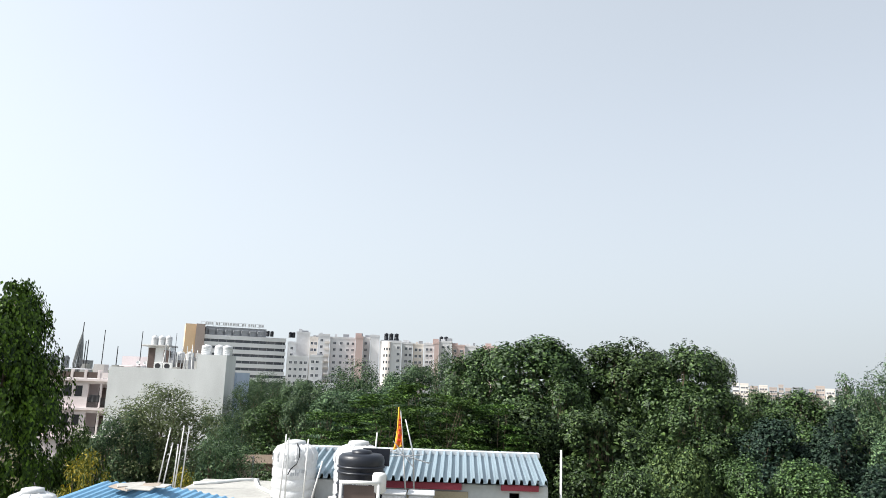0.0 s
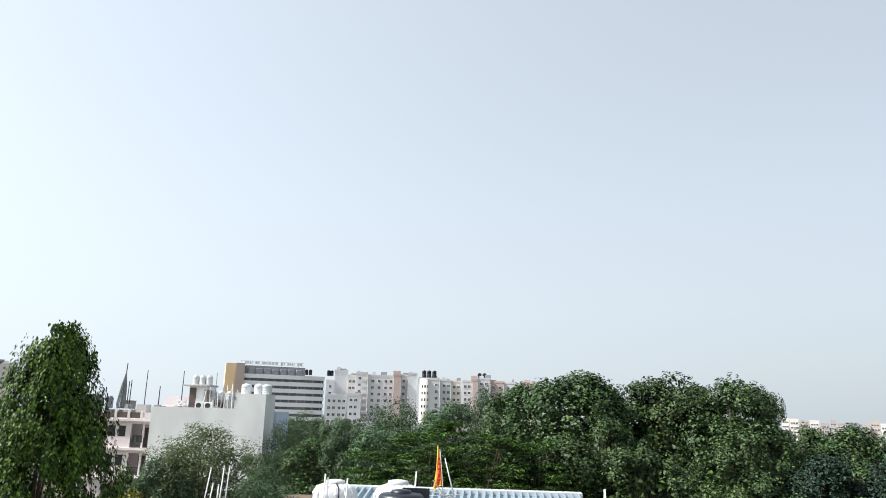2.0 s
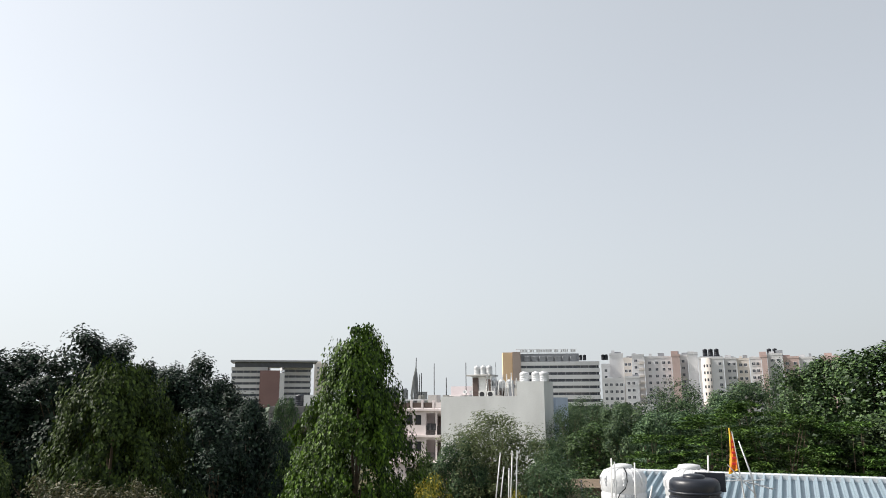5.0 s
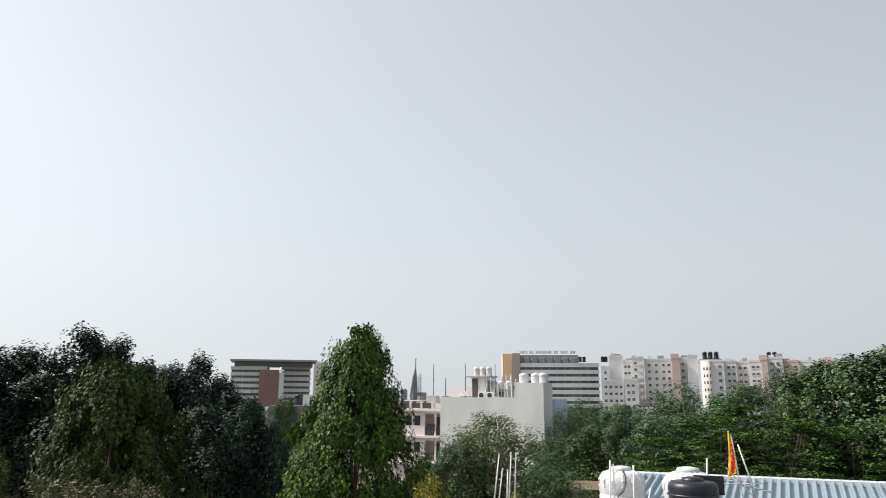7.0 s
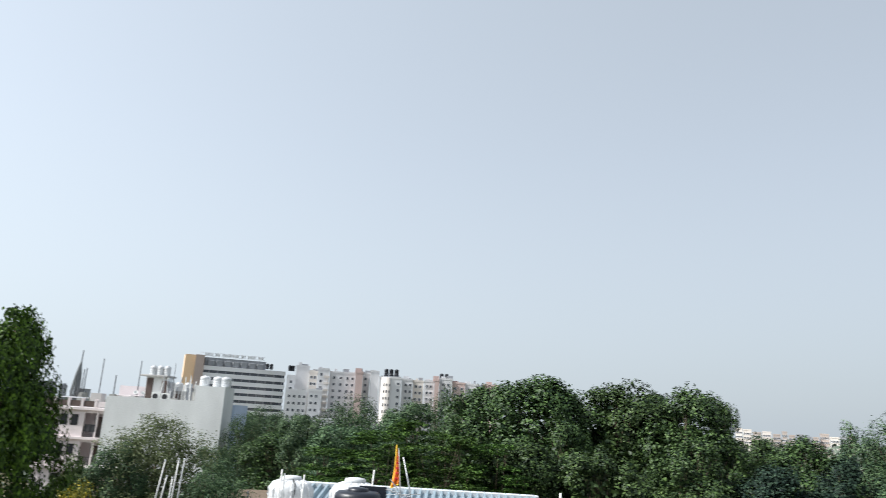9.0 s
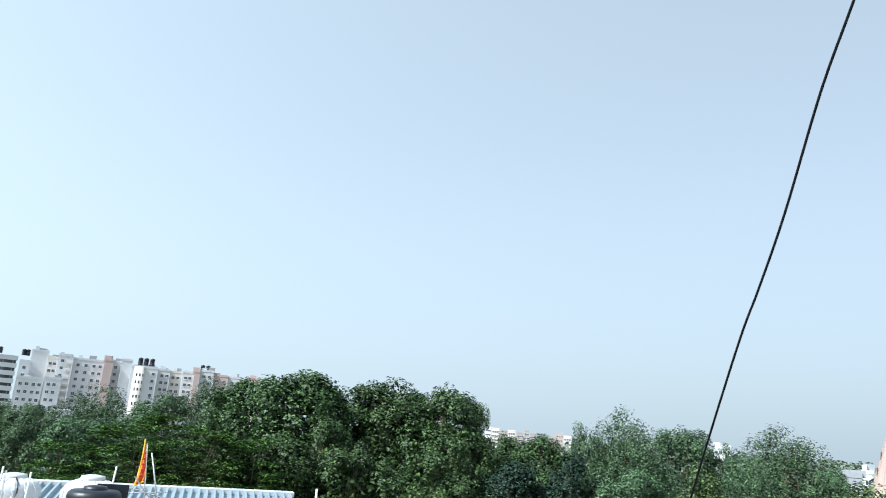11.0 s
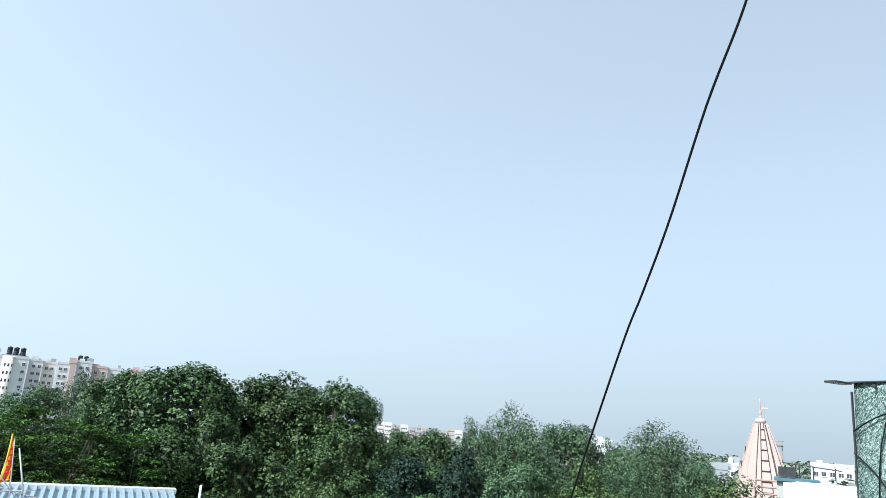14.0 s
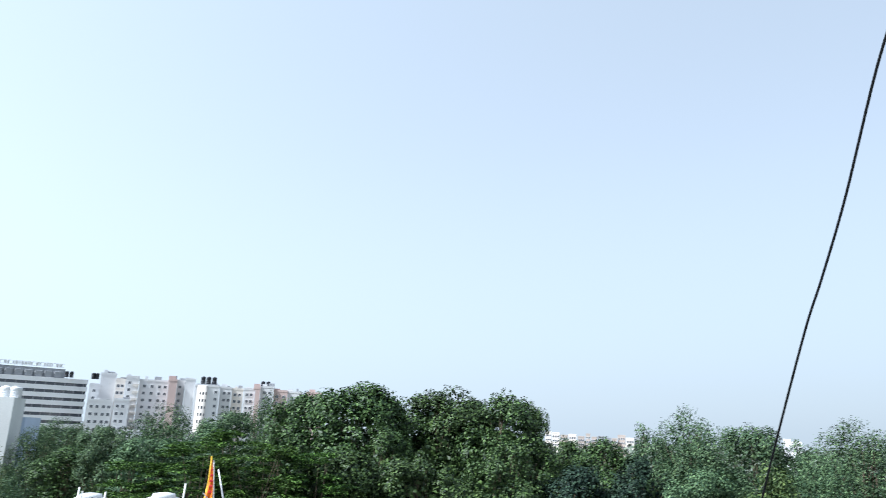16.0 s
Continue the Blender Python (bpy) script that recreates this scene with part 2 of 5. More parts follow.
def tube(bm, pts, radii, seg=8, cap=True):
    """A tapered tube along a line of points."""
    rings = []
    pts = [Vector(p) for p in pts]
    for i, p in enumerate(pts):
        d = (pts[min(i + 1, len(pts) - 1)] - pts[max(i - 1, 0)]).normalized()
        s = d.cross(Vector((0, 0, 1)) if abs(d.z) < 0.95 else Vector((1, 0, 0))).normalized()
        u = s.cross(d)
        r = radii[i] if hasattr(radii, "__len__") else radii
        rings.append([bm.verts.new(p + (s * math.cos(k) + u * math.sin(k)) * r) for k in np.linspace(0, 2 * math.pi, seg, endpoint=False)])
    for q, w in zip(rings, rings[1:]):
        for k in range(seg):
            bm.faces.new((q[k], q[(k + 1) % seg], w[(k + 1) % seg], w[k])).smooth = seg > 6
    if cap:
        bm.faces.new(rings[0][::-1])
        bm.faces.new(rings[-1])
    return bm


def lathe(bm, profile, seg=28, sharp=False):
    """A turned body from (radius, height) pairs."""
    rings = [[bm.verts.new((r * math.cos(k), r * math.sin(k), z)) for k in np.linspace(0, 2 * math.pi, seg, endpoint=False)] for r, z in profile]
    for q, w in zip(rings, rings[1:]):
        for k in range(seg):
            bm.faces.new((q[k], q[(k + 1) % seg], w[(k + 1) % seg], w[k])).smooth = not sharp
    bm.faces.new(rings[0][::-1])
    bm.faces.new(rings[-1])
    return bm


def mesh_of(name, bm, material):
    me = bpy.data.meshes.new(name)
    bm.normal_update()
    bm.to_mesh(me)
    bm.free()
    me.materials.append(material)
    return me


def part(name, bm, material, parent, label="", at=None):
    """One mesh object under a thing or a part. bm may be a mesh already made."""
    me = bm if isinstance(bm, bpy.types.Mesh) else mesh_of(name, bm, material)
    ob = new(name, me)
    ob.parent = parent
    if at is not None:
        ob.matrix_local = at
    return tagged(ob, label)


def thing(name, m, label, category, group="", kind=""):
    ob = new(name)
    ob.empty_display_size = 0.3
    ob.matrix_world = m if isinstance(m, Matrix) else Matrix.Translation(m)
    return tagged(ob, label, category, group, kind)


def bevelled(bm, width=0.02, segments=2):
    bmesh.ops.bevel(bm, geom=bm.edges[:], offset=width, segments=segments, affect="EDGES", profile=0.6)
    return bm


B = bmesh.new


# ---------- trees ----------
rng = np.random.default_rng(7)


def unit(n):
    v = rng.normal(size=(n, 3))
    return v / np.linalg.norm(v, axis=1, keepdims=True)


def leaf_mesh(name, pts, nrm, size, aspect, material, down=0.0):
    """Folded leaves, two triangles each, as one mesh."""
    n = len(pts)
    d = unit(n)
    d[:, 2] -= down
    d -= nrm * (d * nrm).sum(1, keepdims=True)
    d /= np.linalg.norm(d, axis=1, keepdims=True) + 1e-9
    s = np.cross(d, nrm)
    L, W = size[:, None] * 0.5, size[:, None] * 0.5 * aspect
    base, tip = pts - d * L, pts + d * L - nrm * L * 0.25
    left, right = pts + s * W + nrm * W * 0.35, pts - s * W + nrm * W * 0.35
    co = np.stack([base, right, tip, left], 1).reshape(-1, 3).astype(np.float32)
    k = np.arange(n)[:, None] * 4
    idx = np.concatenate([k, k + 1, k + 2, k, k + 2, k + 3], 1).reshape(-1).astype(np.int32)
    me = bpy.data.meshes.new(name)
    me.vertices.add(4 * n)
    me.vertices.foreach_set("co", co.ravel())
    me.loops.add(6 * n)
    me.loops.foreach_set("vertex_index", idx)
    me.polygons.add(2 * n)
    me.polygons.foreach_set("loop_start", np.arange(0, 6 * n, 3, dtype=np.int32))
    me.update(calc_edges=True)
    me.validate()
    me.materials.append(material)
    return me


def clumped(centres, radii, per, flat=1.0, lift=0.35, lean=0.95):
    """Leaves on the shells of many small clumps: places and normals."""
    n = len(centres) * per
    d = unit(n)
    r = np.repeat(radii, per)[:, None] * (0.58 + 0.42 * rng.random((n, 1)) ** 0.7)
    off = d * r
    off[:, 2] *= flat
    pts = np.repeat(centres, per, 0) + off
    nrm = d * lean + unit(n) * 0.45
    nrm[:, 2] += lift
    nrm /= np.linalg.norm(nrm, axis=1, keepdims=True)
    return pts, nrm


def woody(height, tips, r0, fork, bend=0.5):
    """Trunk with limbs that reach towards the given tips."""
    bm = B()
    lean = rng.normal(size=2) * bend
    trunk = [(lean[0] * k * k, lean[1] * k * k, height * k) for k in np.linspace(0, 1, 7)]
    tube(bm, trunk, [r0 * (1.25 - 1.1 * k) for k in np.linspace(0, 1, 7)], 8)
    for p in tips:
        k = min(0.92, max(fork, p[2] / height * 0.62 - 0.03))
        s = Vector((lean[0] * k * k, lean[1] * k * k, height * k))
        e = Vector(p)
        mid = s.lerp(e, 0.5) + Vector((*(rng.normal(size=2) * 0.25), -0.25))
        r = r0 * (1.25 - 1.1 * k) * 0.55
        tube(bm, [s, mid, e], [r, r * 0.6, r * 0.12], 5)
    return bm


def broad_tree(height, radius, clumps, per, leaf, mat_name, seed, low=0.2, ragged=0.12):
    """A dense rounded crown of many leaf clumps on forking limbs."""
    global rng
    rng = np.random.default_rng(seed)
    lo = height * low
    mid, half = (height + lo) / 2, (height - lo) / 2
    # large lobes make the domed, uneven outline; each is covered with small clumps
    n_lobe = 24
    ld = unit(n_lobe)
    ld[:, 2] = np.where(ld[:, 2] < -0.45, -ld[:, 2], ld[:, 2])
    ld[0] = (0.05, 0.0, 1.0)
    lobe = ld * (0.60 + 1.4 * ragged * rng.random((n_lobe, 1))) * [radius, radius, half * 0.86] + [0, 0, mid]
    lr = radius * (0.25 + 0.17 * rng.random(n_lobe))
    lobe[:, 2] = np.minimum(lobe[:, 2], height - lr * 0.98)
    which = np.arange(clumps) % n_lobe
    d = unit(clumps) + 0.75 * ld[which] + [0, 0, 0.25]
    d /= np.linalg.norm(d, axis=1, keepdims=True)
    c = lobe[which] + d * (lr[which] * (0.78 + 0.12 * rng.random(clumps)))[:, None]
    rad = radius * (0.105 + 0.075 * rng.random(clumps))
    c[:, :2] *= radius / np.percentile(np.hypot(c[:, 0], c[:, 1]) + rad, 96)
    peak = np.percentile(c[:, 2] + rad, 98.5)
    c[:, 2] = lo + (c[:, 2] - lo) * (height - lo) / (peak - lo)
    p1, n1 = clumped(c, rad, per, 1.0, 0.3, 0.62)
    out = d + [0, 0, 0.35]
    n1 += np.repeat(out / np.linalg.norm(out, axis=1, keepdims=True), per, 0) * 0.85
    n1 /= np.linalg.norm(n1, axis=1, keepdims=True)
    s1 = leaf * (0.6 + 0.8 * rng.random(len(p1)))
    m = clumps * per // 7
    p2 = unit(m) * (rng.random((m, 1)) ** 0.4) * [radius * 0.7, radius * 0.7, half * 0.8] + [0, 0, mid]
    p, nn, s = np.concatenate([p1, p2]), np.concatenate([n1, unit(m)]), np.concatenate([s1, np.full(m, leaf * 2.2)])
    keep = p[:, 2] > lo * 0.6
    crown = leaf_mesh("crown", p[keep], nn[keep], s[keep], 0.68, M[mat_name], 0.25)
    return mesh_of("trunk", woody(height * 0.62, c[:: max(1, clumps // 26)], 0.28 * height / 14, 0.2), M["bark"]), crown


def fine_tree(height, radius, clumps, per, leaf, mat_name, seed, low=0.25):
    """An open crown of small leaves on thin wandering twigs."""
    global rng
    rng = np.random.default_rng(seed)
    lo = height * low
    mid, half = (height + lo) / 2, (height - lo) / 2
    d = unit(clumps)
    d[:, 2] = np.where(d[:, 2] < -0.7, -d[:, 2], d[:, 2])
    k = 0.3 + 0.75 * rng.random(clumps) ** 0.6
    c = d * k[:, None] * [radius, radius, half] + [0, 0, mid]
    rad = radius * (0.10 + 0.16 * rng.random(clumps))
    p, nn = clumped(c, rad, per, 0.8, 0.5, 0.35)
    p += rng.normal(size=p.shape) * 0.07
    s = leaf * (0.6 + 0.9 * rng.random(len(p)))
    m = len(p) // 8
    p2 = unit(m) * (rng.random((m, 1)) ** 0.5) * [radius * 0.75, radius * 0.75, half * 0.85] + [0, 0, mid - 0.2]
    crown = leaf_mesh("crown", np.concatenate([p, p2]), np.concatenate([nn, unit(m)]), np.concatenate([s, np.full(m, leaf * 2.4)]), 0.4, M[mat_name], 0.3)
    return mesh_of("trunk", woody(height * 0.82, c[:: max(1, clumps // 40)], 0.2 * height / 12, 0.22, 0.9), M["bark"]), crown


def layered_tree(height, radius, layers, per, leaf, mat_name, seed, low=0.3):
    """A spreading crown of flat feathery sprays, one above another."""
    global rng
    rng = np.random.default_rng(seed)
    n = layers
    z = height * (low + (1 - low) * rng.random(n) ** 0.75)
    q = np.clip((height - z) / (height * (1 - low)), 0, 1)
    rr = radius * np.sqrt(1 - (1 - np.minimum(1, q * 1.15 + 0.1)) ** 2) * (0.25 + 0.75 * rng.random(n) ** 0.5)
    a = rng.random(n) * 2 * math.pi
    c = np.stack([rr * np.cos(a), rr * np.sin(a), z], 1)
    p, nn = clumped(c, radius * (0.15 + 0.13 * rng.random(n)), per, 0.10, 1.4, 0.15)
    out = np.hypot(p[:, 0], p[:, 1])
    p[:, 2] -= 0.05 * (out / radius) ** 2 * radius
    s = leaf * (0.6 + 0.8 * rng.random(len(p)))
    crown = leaf_mesh("crown", p, nn, s, 0.34, M[mat_name], 0.0)
    return mesh_of("trunk", woody(height * 0.75, c[:: max(1, n // 30)], 0.24 * height / 11, 0.25), M["bark"]), crown


def drooping_tree(height, profile, strands, per, leaf, mat_name, seed):
    """A tall cone of hanging leaves. profile: (height from the ground, radius)."""
    global rng
    rng = np.random.default_rng(seed)
    zs, rs = np.array([p[0] for p in profile]), np.array([p[1] for p in profile])
    tufts = strands // 14
    t_top = zs[0] + (zs[-1] - zs[0]) * (1 - rng.random(tufts) ** 0.8)
    t_a = rng.random(tufts) * 2 * math.pi
    t_r = np.interp(t_top, zs, rs) * (0.72 + 0.36 * rng.random(tufts) ** 0.7)
    ph = rng.random(4) * 6.28
    t_r *= 1 + 0.13 * np.sin(3 * t_a + 1.9 * t_top + ph[0]) + 0.10 * np.sin(5 * t_a - 3.1 * t_top + ph[1]) + 0.07 * np.sin(2 * t_a + 5.3 * t_top + ph[2])
    pick = rng.integers(0, tufts, strands)
    top = np.minimum(t_top[pick] + rng.normal(size=strands) * 0.2, zs[-1])
    spread = 0.17 / np.maximum(t_r[pick], 0.35)
    a = t_a[pick] + rng.normal(size=strands) * spread
    r = t_r[pick] + rng.normal(size=strands) * 0.13
    loose = rng.random(strands) < 0.42
    r = np.where(loose, np.interp(top, zs, rs) * (0.32 + 0.56 * rng.random(strands)), r)
    k = np.tile(np.arange(per) / per, strands)
    ln = np.repeat(0.3 + 0.5 * rng.random(strands), per)
    R, T, A = np.repeat(r, per), np.repeat(top, per), np.repeat(a, per)
    p = np.stack([np.cos(A) * (R + 0.18 * k), np.sin(A) * (R + 0.18 * k), T - k * ln], 1) + rng.normal(size=(strands * per, 3)) * 0.055
    nn = np.stack([np.cos(A), np.sin(A), np.full(len(A), 0.5)], 1) + unit(len(A)) * 0.42
    nn /= np.linalg.norm(nn, axis=1, keepdims=True)
    s = leaf * (0.65 + 0.7 * rng.random(len(p)))
    crown = leaf_mesh("crown", p, nn, s, 0.58, M[mat_name], 1.8)
    tips = [(r[i] * math.cos(a[i]) * 0.9, r[i] * math.sin(a[i]) * 0.9, top[i]) for i in range(0, strands, max(1, strands // 14))]
    return mesh_of("trunk", woody(height * 0.95, tips, 0.13, 0.15, 0.1), M["bark"]), crown


def plant(name, meshes, m, label, category="tree", group="", crown_name="crown"):
    ob = thing(name, m, label, category, group)
    part("trunk", meshes[0], None, ob)
    part(crown_name, meshes[1], None, ob)
    return ob

# ---------- ground and distance ----------
bm = B()
bmesh.ops.create_grid(bm, x_segments=60, y_segments=60, size=3200)
ground = new("ground", mesh_of("ground", bm, M["ground"]))
tagged(ground, "dry earth with patches of grass between the houses", "ground", kind="structure")


def far_woods():
    """Low woods from behind the near trees out to the horizon."""
    global rng
    rng = np.random.default_rng(31)
    n = 2600
    dist = 105 + 1500 * rng.random(n) ** 1.8
    az = np.radians(-75 + 150 * rng.random(n))
    h = 6.0 + 4.5 * rng.random(n) + dist * 0.0022
    per = 46
    c = np.stack([-dist * np.sin(az), dist * np.cos(az), h * 0.55], 1)
    d = unit(n * per)
    grow = np.repeat(1 + dist / 700, per)[:, None]
    p = np.repeat(c, per, 0) + d * np.repeat(np.stack([h * 0.5, h * 0.5, h * 0.45], 1), per, 0) * grow ** 0.5 * (0.7 + 0.3 * rng.random((n * per, 1)))
    nn = d + unit(n * per) * 0.4
    nn /= np.linalg.norm(nn, axis=1, keepdims=True)
    s = np.repeat(1.0 + dist / 260, per) * (0.6 + 0.8 * rng.random(n * per))
    ob = new("far_woods", leaf_mesh("far_woods", p, nn, s, 0.7, M["leaf_hazed"], 0.0))
    tagged(ob, "distant grey-green woods reaching the hazy horizon, paled with painted haze", "woods", kind="stuff")


far_woods()


# ---------- far buildings ----------
def window_mesh(w, h, deep=0.12, mat_name="frame"):
    bm = B()
    t = 0.09
    for x0, x1, z0, z1 in ((-w / 2, w / 2, h / 2 - t, h / 2), (-w / 2, w / 2, -h / 2, -h / 2 + t), (-w / 2, -w / 2 + t, -h / 2 + t, h / 2 - t), (w / 2 - t, w / 2, -h / 2 + t, h / 2 - t), (-t / 3, t / 3, -h / 2 + t, h / 2 - t)):
        box(bm, x0, -deep, z0, x1, 0.0, z1)
    return mesh_of("window_frame", bm, M[mat_name])


def pane_mesh(w, h):
    return mesh_of("pane", box(B(), -w / 2 + 0.04, -0.06, -h / 2 + 0.04, w / 2 - 0.04, 0.02, h / 2 - 0.04), M["pane"])


FAR_FRAME, FAR_PANE = window_mesh(1.35, 1.35, 0.14, "far_white"), mesh_of("pane", box(B(), -0.6, -0.08, -0.6, 0.6, 0.02, 0.6), M["far_glass"])
LEDGE = mesh_of("sill", bevelled(box(B(), -0.75, -0.18, -0.78, 0.75, 0.0, -0.68), 0.03, 1), M["far_white"])


def far_window(parent, x, z):
    w = part("window", FAR_FRAME, None, parent, at=Matrix.Translation((x, 0, z)))
    part("pane", FAR_PANE, None, w)
    part("sill", LEDGE, None, w)


def tower(az0, az1, el, dist, cols, wall="far_white", depth=14, rows=(), label="", band=None):
    """One apartment tower: front width by bearings, height by elevation of its roof. Its front looks back at the terrace."""
    w = dist * 2 * math.tan(radians((az0 - az1) / 2))
    h = rise(el, dist)
    mid = (az0 + az1) / 2
    ob = thing("apartment_building", Matrix.Translation(spot(mid, dist)) @ pose(0, 0, 0, 0, 0, mid), label or "white apartment tower with rows of small windows", "building", "apartment towers")
    part("wall", box(B(), -w / 2, 0, 0, w / 2, depth, h - 0.9), M[wall], ob)
    bm = B()
    t = 0.25
    box(bm, -w / 2 - 0.1, -0.1, h - 0.9, w / 2 + 0.1, t, h)
    box(bm, -w / 2 - 0.1, depth - t, h - 0.9, w / 2 + 0.1, depth + 0.1, h)
    box(bm, -w / 2 - 0.1, t, h - 0.9, -w / 2 + t, depth - t, h)
    box(bm, w / 2 - t, t, h - 0.9, w / 2 + 0.1, depth - t, h)
    part("parapet", bm, M[wall], ob)
    if not label.startswith("low "):
        for k in range(2):
            x = (0.28 + 0.44 * k + 0.1 * math.sin(az0 * 7 + k)) * w - w / 2
            s = 1.0 + 0.5 * math.sin(az0 * 5 + 2 * k)
            part("roof_room", box(B(), x - s, 2.5 + k, h - 0.9, x + s, 6.5, h + 0.9 + 0.7 * math.sin(az0 * 3 + k)), M["far_grey" if k else wall], ob)
    for k in range(1, int(h // 3.0)):
        z = h - 3.05 * k
        if z < 8:
            break
        for x in cols:
            far_window(ob, (x - 0.5) * w, z)
        if band:
            part("balcony", box(B(), (band - 0.5) * w - 1.2, -1.2, z - 1.4, (band - 0.5) * w + 1.2, 0, z - 0.4), M["far_cream"], ob)
    return ob


T3 = (0.2, 0.5, 0.8)
tower(11.85, 11.20, 2.67, 352, (0.5,))
tower(11.22, 10.20, 3.48, 356, (), label="plain white apartment stair tower")
tower(10.18, 9.56, 3.11, 354, (0.28, 0.72), "far_cream", label="cream apartment block with paired windows")
tower(9.54, 8.66, 3.38, 350, (0.3,), band=0.8)
tower(8.62, 6.64, 3.20, 352, (0.18, 0.44, 0.7, 0.9))
tower(6.62, 6.06, 3.33, 347, (), "far_red", label="brick-red apartment stair tower")
tower(6.05, 5.50, 3.27, 352, (0.4,))
tower(5.48, 4.78, 3.45, 349, (), label="plain white apartment stair tower with a flat cap")
round_tower = tower(4.74, 3.02, 3.05, 344, (0.86,), label="white apartment tower with a rounded front and black tanks")
rh = rise(3.05, 344)
bm = B()
arc = [(-2.0 + 2.1 * math.cos(q), 1.4 * math.sin(q)) for q in np.linspace(math.pi, 2 * math.pi, 18)]
lo_r, hi_r = [bm.verts.new((x, y, 2)) for x, y in arc], [bm.verts.new((x, y, rh - 0.4)) for x, y in arc]
for k in range(len(arc) - 1):
    bm.faces.new((lo_r[k], lo_r[k + 1], hi_r[k + 1], hi_r[k])).smooth = True
bm.faces.new(hi_r)
part("round_bay", bm, M["far_cream"], round_tower, "rounded pale stair bay")
for z in np.arange(rh - 4.5, 12, -3.05):
    for q in (4.3, 4.9, 5.5):
        x, y = -2.0 + 2.1 * math.cos(q), 1.42 * math.sin(q)
        part("bay_window", box(B(), x - 0.35, y - 0.05, z, x + 0.35, y + 0.3, z + 1.2), M["far_glass"], round_tower)
part("tank_deck", box(B(), -4.6, 0.2, rh, 5.0, 8.0, rh + 0.35), M["far_grey"], round_tower)
tower(2.98, 2.14, 2.99, 352, (0.4, 0.8))
tower(2.11, 1.27, 2.92, 354, (0.3, 0.7), "far_cream", label="cream apartment block with paired windows")
tower(1.22, 0.45, 2.98, 352, (0.3, 0.7))
tower(0.42, 0.05, 3.10, 349, (), "far_red", label="brick-red apartment stair tower")
tower(0.03, -0.96, 3.20, 352, (0.3, 0.7))
tower(-0.98, -2.0, 2.95, 354, (0.25, 0.75), "far_red", label="brick-red apartment block with small windows")
tower(-2.02, -3.1, 2.90, 356, (0.3, 0.7))
tower(-3.4, -4.6, 2.92, 356, (0.3, 0.7), "far_red", label="brick-red apartment block with small windows")
tower(11.80, 10.22, 1.62, 336, (0.16, 0.4, 0.66, 0.88), label="lower white apartment wing with regular windows")
tower(10.12, 9.10, 1.72, 335, (0.25, 0.6), label="lower white apartment wing with regular windows")
tower(9.02, 7.4, -0.4, 320, (0.2, 0.5, 0.8), label="low white apartment wing behind trees")


def drum(r, h, flat=False):
    """A ribbed plastic water tank with a domed shoulder and lid: meshes of body and lid."""
    prof = [(r * 0.97, 0), (r, 0.04)]
    for k in range(3):
        z = h * (0.14 + 0.19 * k)
        prof += [(r, z - 0.03), (r * 0.965, z), (r * 0.965, z + 0.03), (r, z + 0.06)]
    prof += [(r, h * 0.74), (r * 0.97, h * 0.81), (r * 0.84, h * 0.885), (r * 0.52, h * 0.925), (r * 0.42, h * 0.93)]
    if flat:
        prof = prof[:-5] + [(r, h * 0.85), (r * 0.97, h * 0.90), (r * 0.86, h * 0.935), (r * 0.5, h * 0.945), (r * 0.42, h * 0.95)]
        prof.insert(len(prof) - 5, (r * 0.97, h * 0.76))
        prof.insert(len(prof) - 5, (r, h * 0.79))
    lid = [(r * 0.44, h * 0.915), (r * 0.45, h * 0.95), (r * 0.42, h * 0.985), (r * 0.2, h), (0.01, h * 1.005)]
    return prof, lid


def water_tank(m, r, h, colour, label, group="water tanks", ribs=0, marks=False):
    ob = thing("water_tank", m, label, "water tank", group)
    prof, lid = drum(r, h, colour == "tank_black")
    part("tank_body", lathe(B(), prof), M[colour], ob)
    part("lid", lathe(B(), lid), M[colour], ob)
    if ribs:
        for k in range(ribs):
            q = 2 * math.pi * k / ribs
            c, s = math.cos(q), math.sin(q)
            part("rib", tube(B(), [(c * r * 1.0, s * r * 1.0, h * 0.66), (c * r * 0.985, s * r * 0.985, h * 0.765), (c * r * 0.82, s * r * 0.82, h * 0.87), (c * r * 0.5, s * r * 0.5, h * 0.925)], [0.03, 0.04, 0.035, 0.02], 6), M[colour], ob)
    if marks:
        for z, w in ((0.42, 0.22), (0.46, 0.16)):
            bm = B()
            for k in np.linspace(-w / r, w / r, 9):
                if rng.random() < 0.8:
                    q = -math.pi / 2 + marks + k
                    tube(bm, [(r * 1.004 * math.cos(q), r * 1.004 * math.sin(q), h * z), (r * 1.004 * math.cos(q), r * 1.004 * math.sin(q), h * z + 0.07)], 0.014, 4)
            part("lettering", bm, M["mark"], ob, "unreadable grey lettering")
    return ob


for az in (4.24, 3.85, 3.44):
    water_tank(Matrix.Translation(spot(az, 347, rise(3.05, 344) - 0.05)), 1.0, 3.9, "tank_black", "black water tank on an apartment roof", "far roof tanks")
for az in (-0.12, -0.5):
    water_tank(Matrix.Translation(spot(az, 357, rise(3.2, 352) - 0.9)), 0.95, 3.4, "tank_black", "black water tank on an apartment roof", "far roof tanks")
for az in (13.4, 13.1, 11.7, 11.45):
    water_tank(Matrix.Translation(spot(az, 397, rise(3.0, 397) - 0.1)), 0.9, 3.0, "tank_black", "black water tank on a far flat roof", "far roof tanks")


MULLION = mesh_of("mullion", box(B(), 0, 0, 0, 0.25, 0.25, 3.6 * 0.4), M["far_grey"])


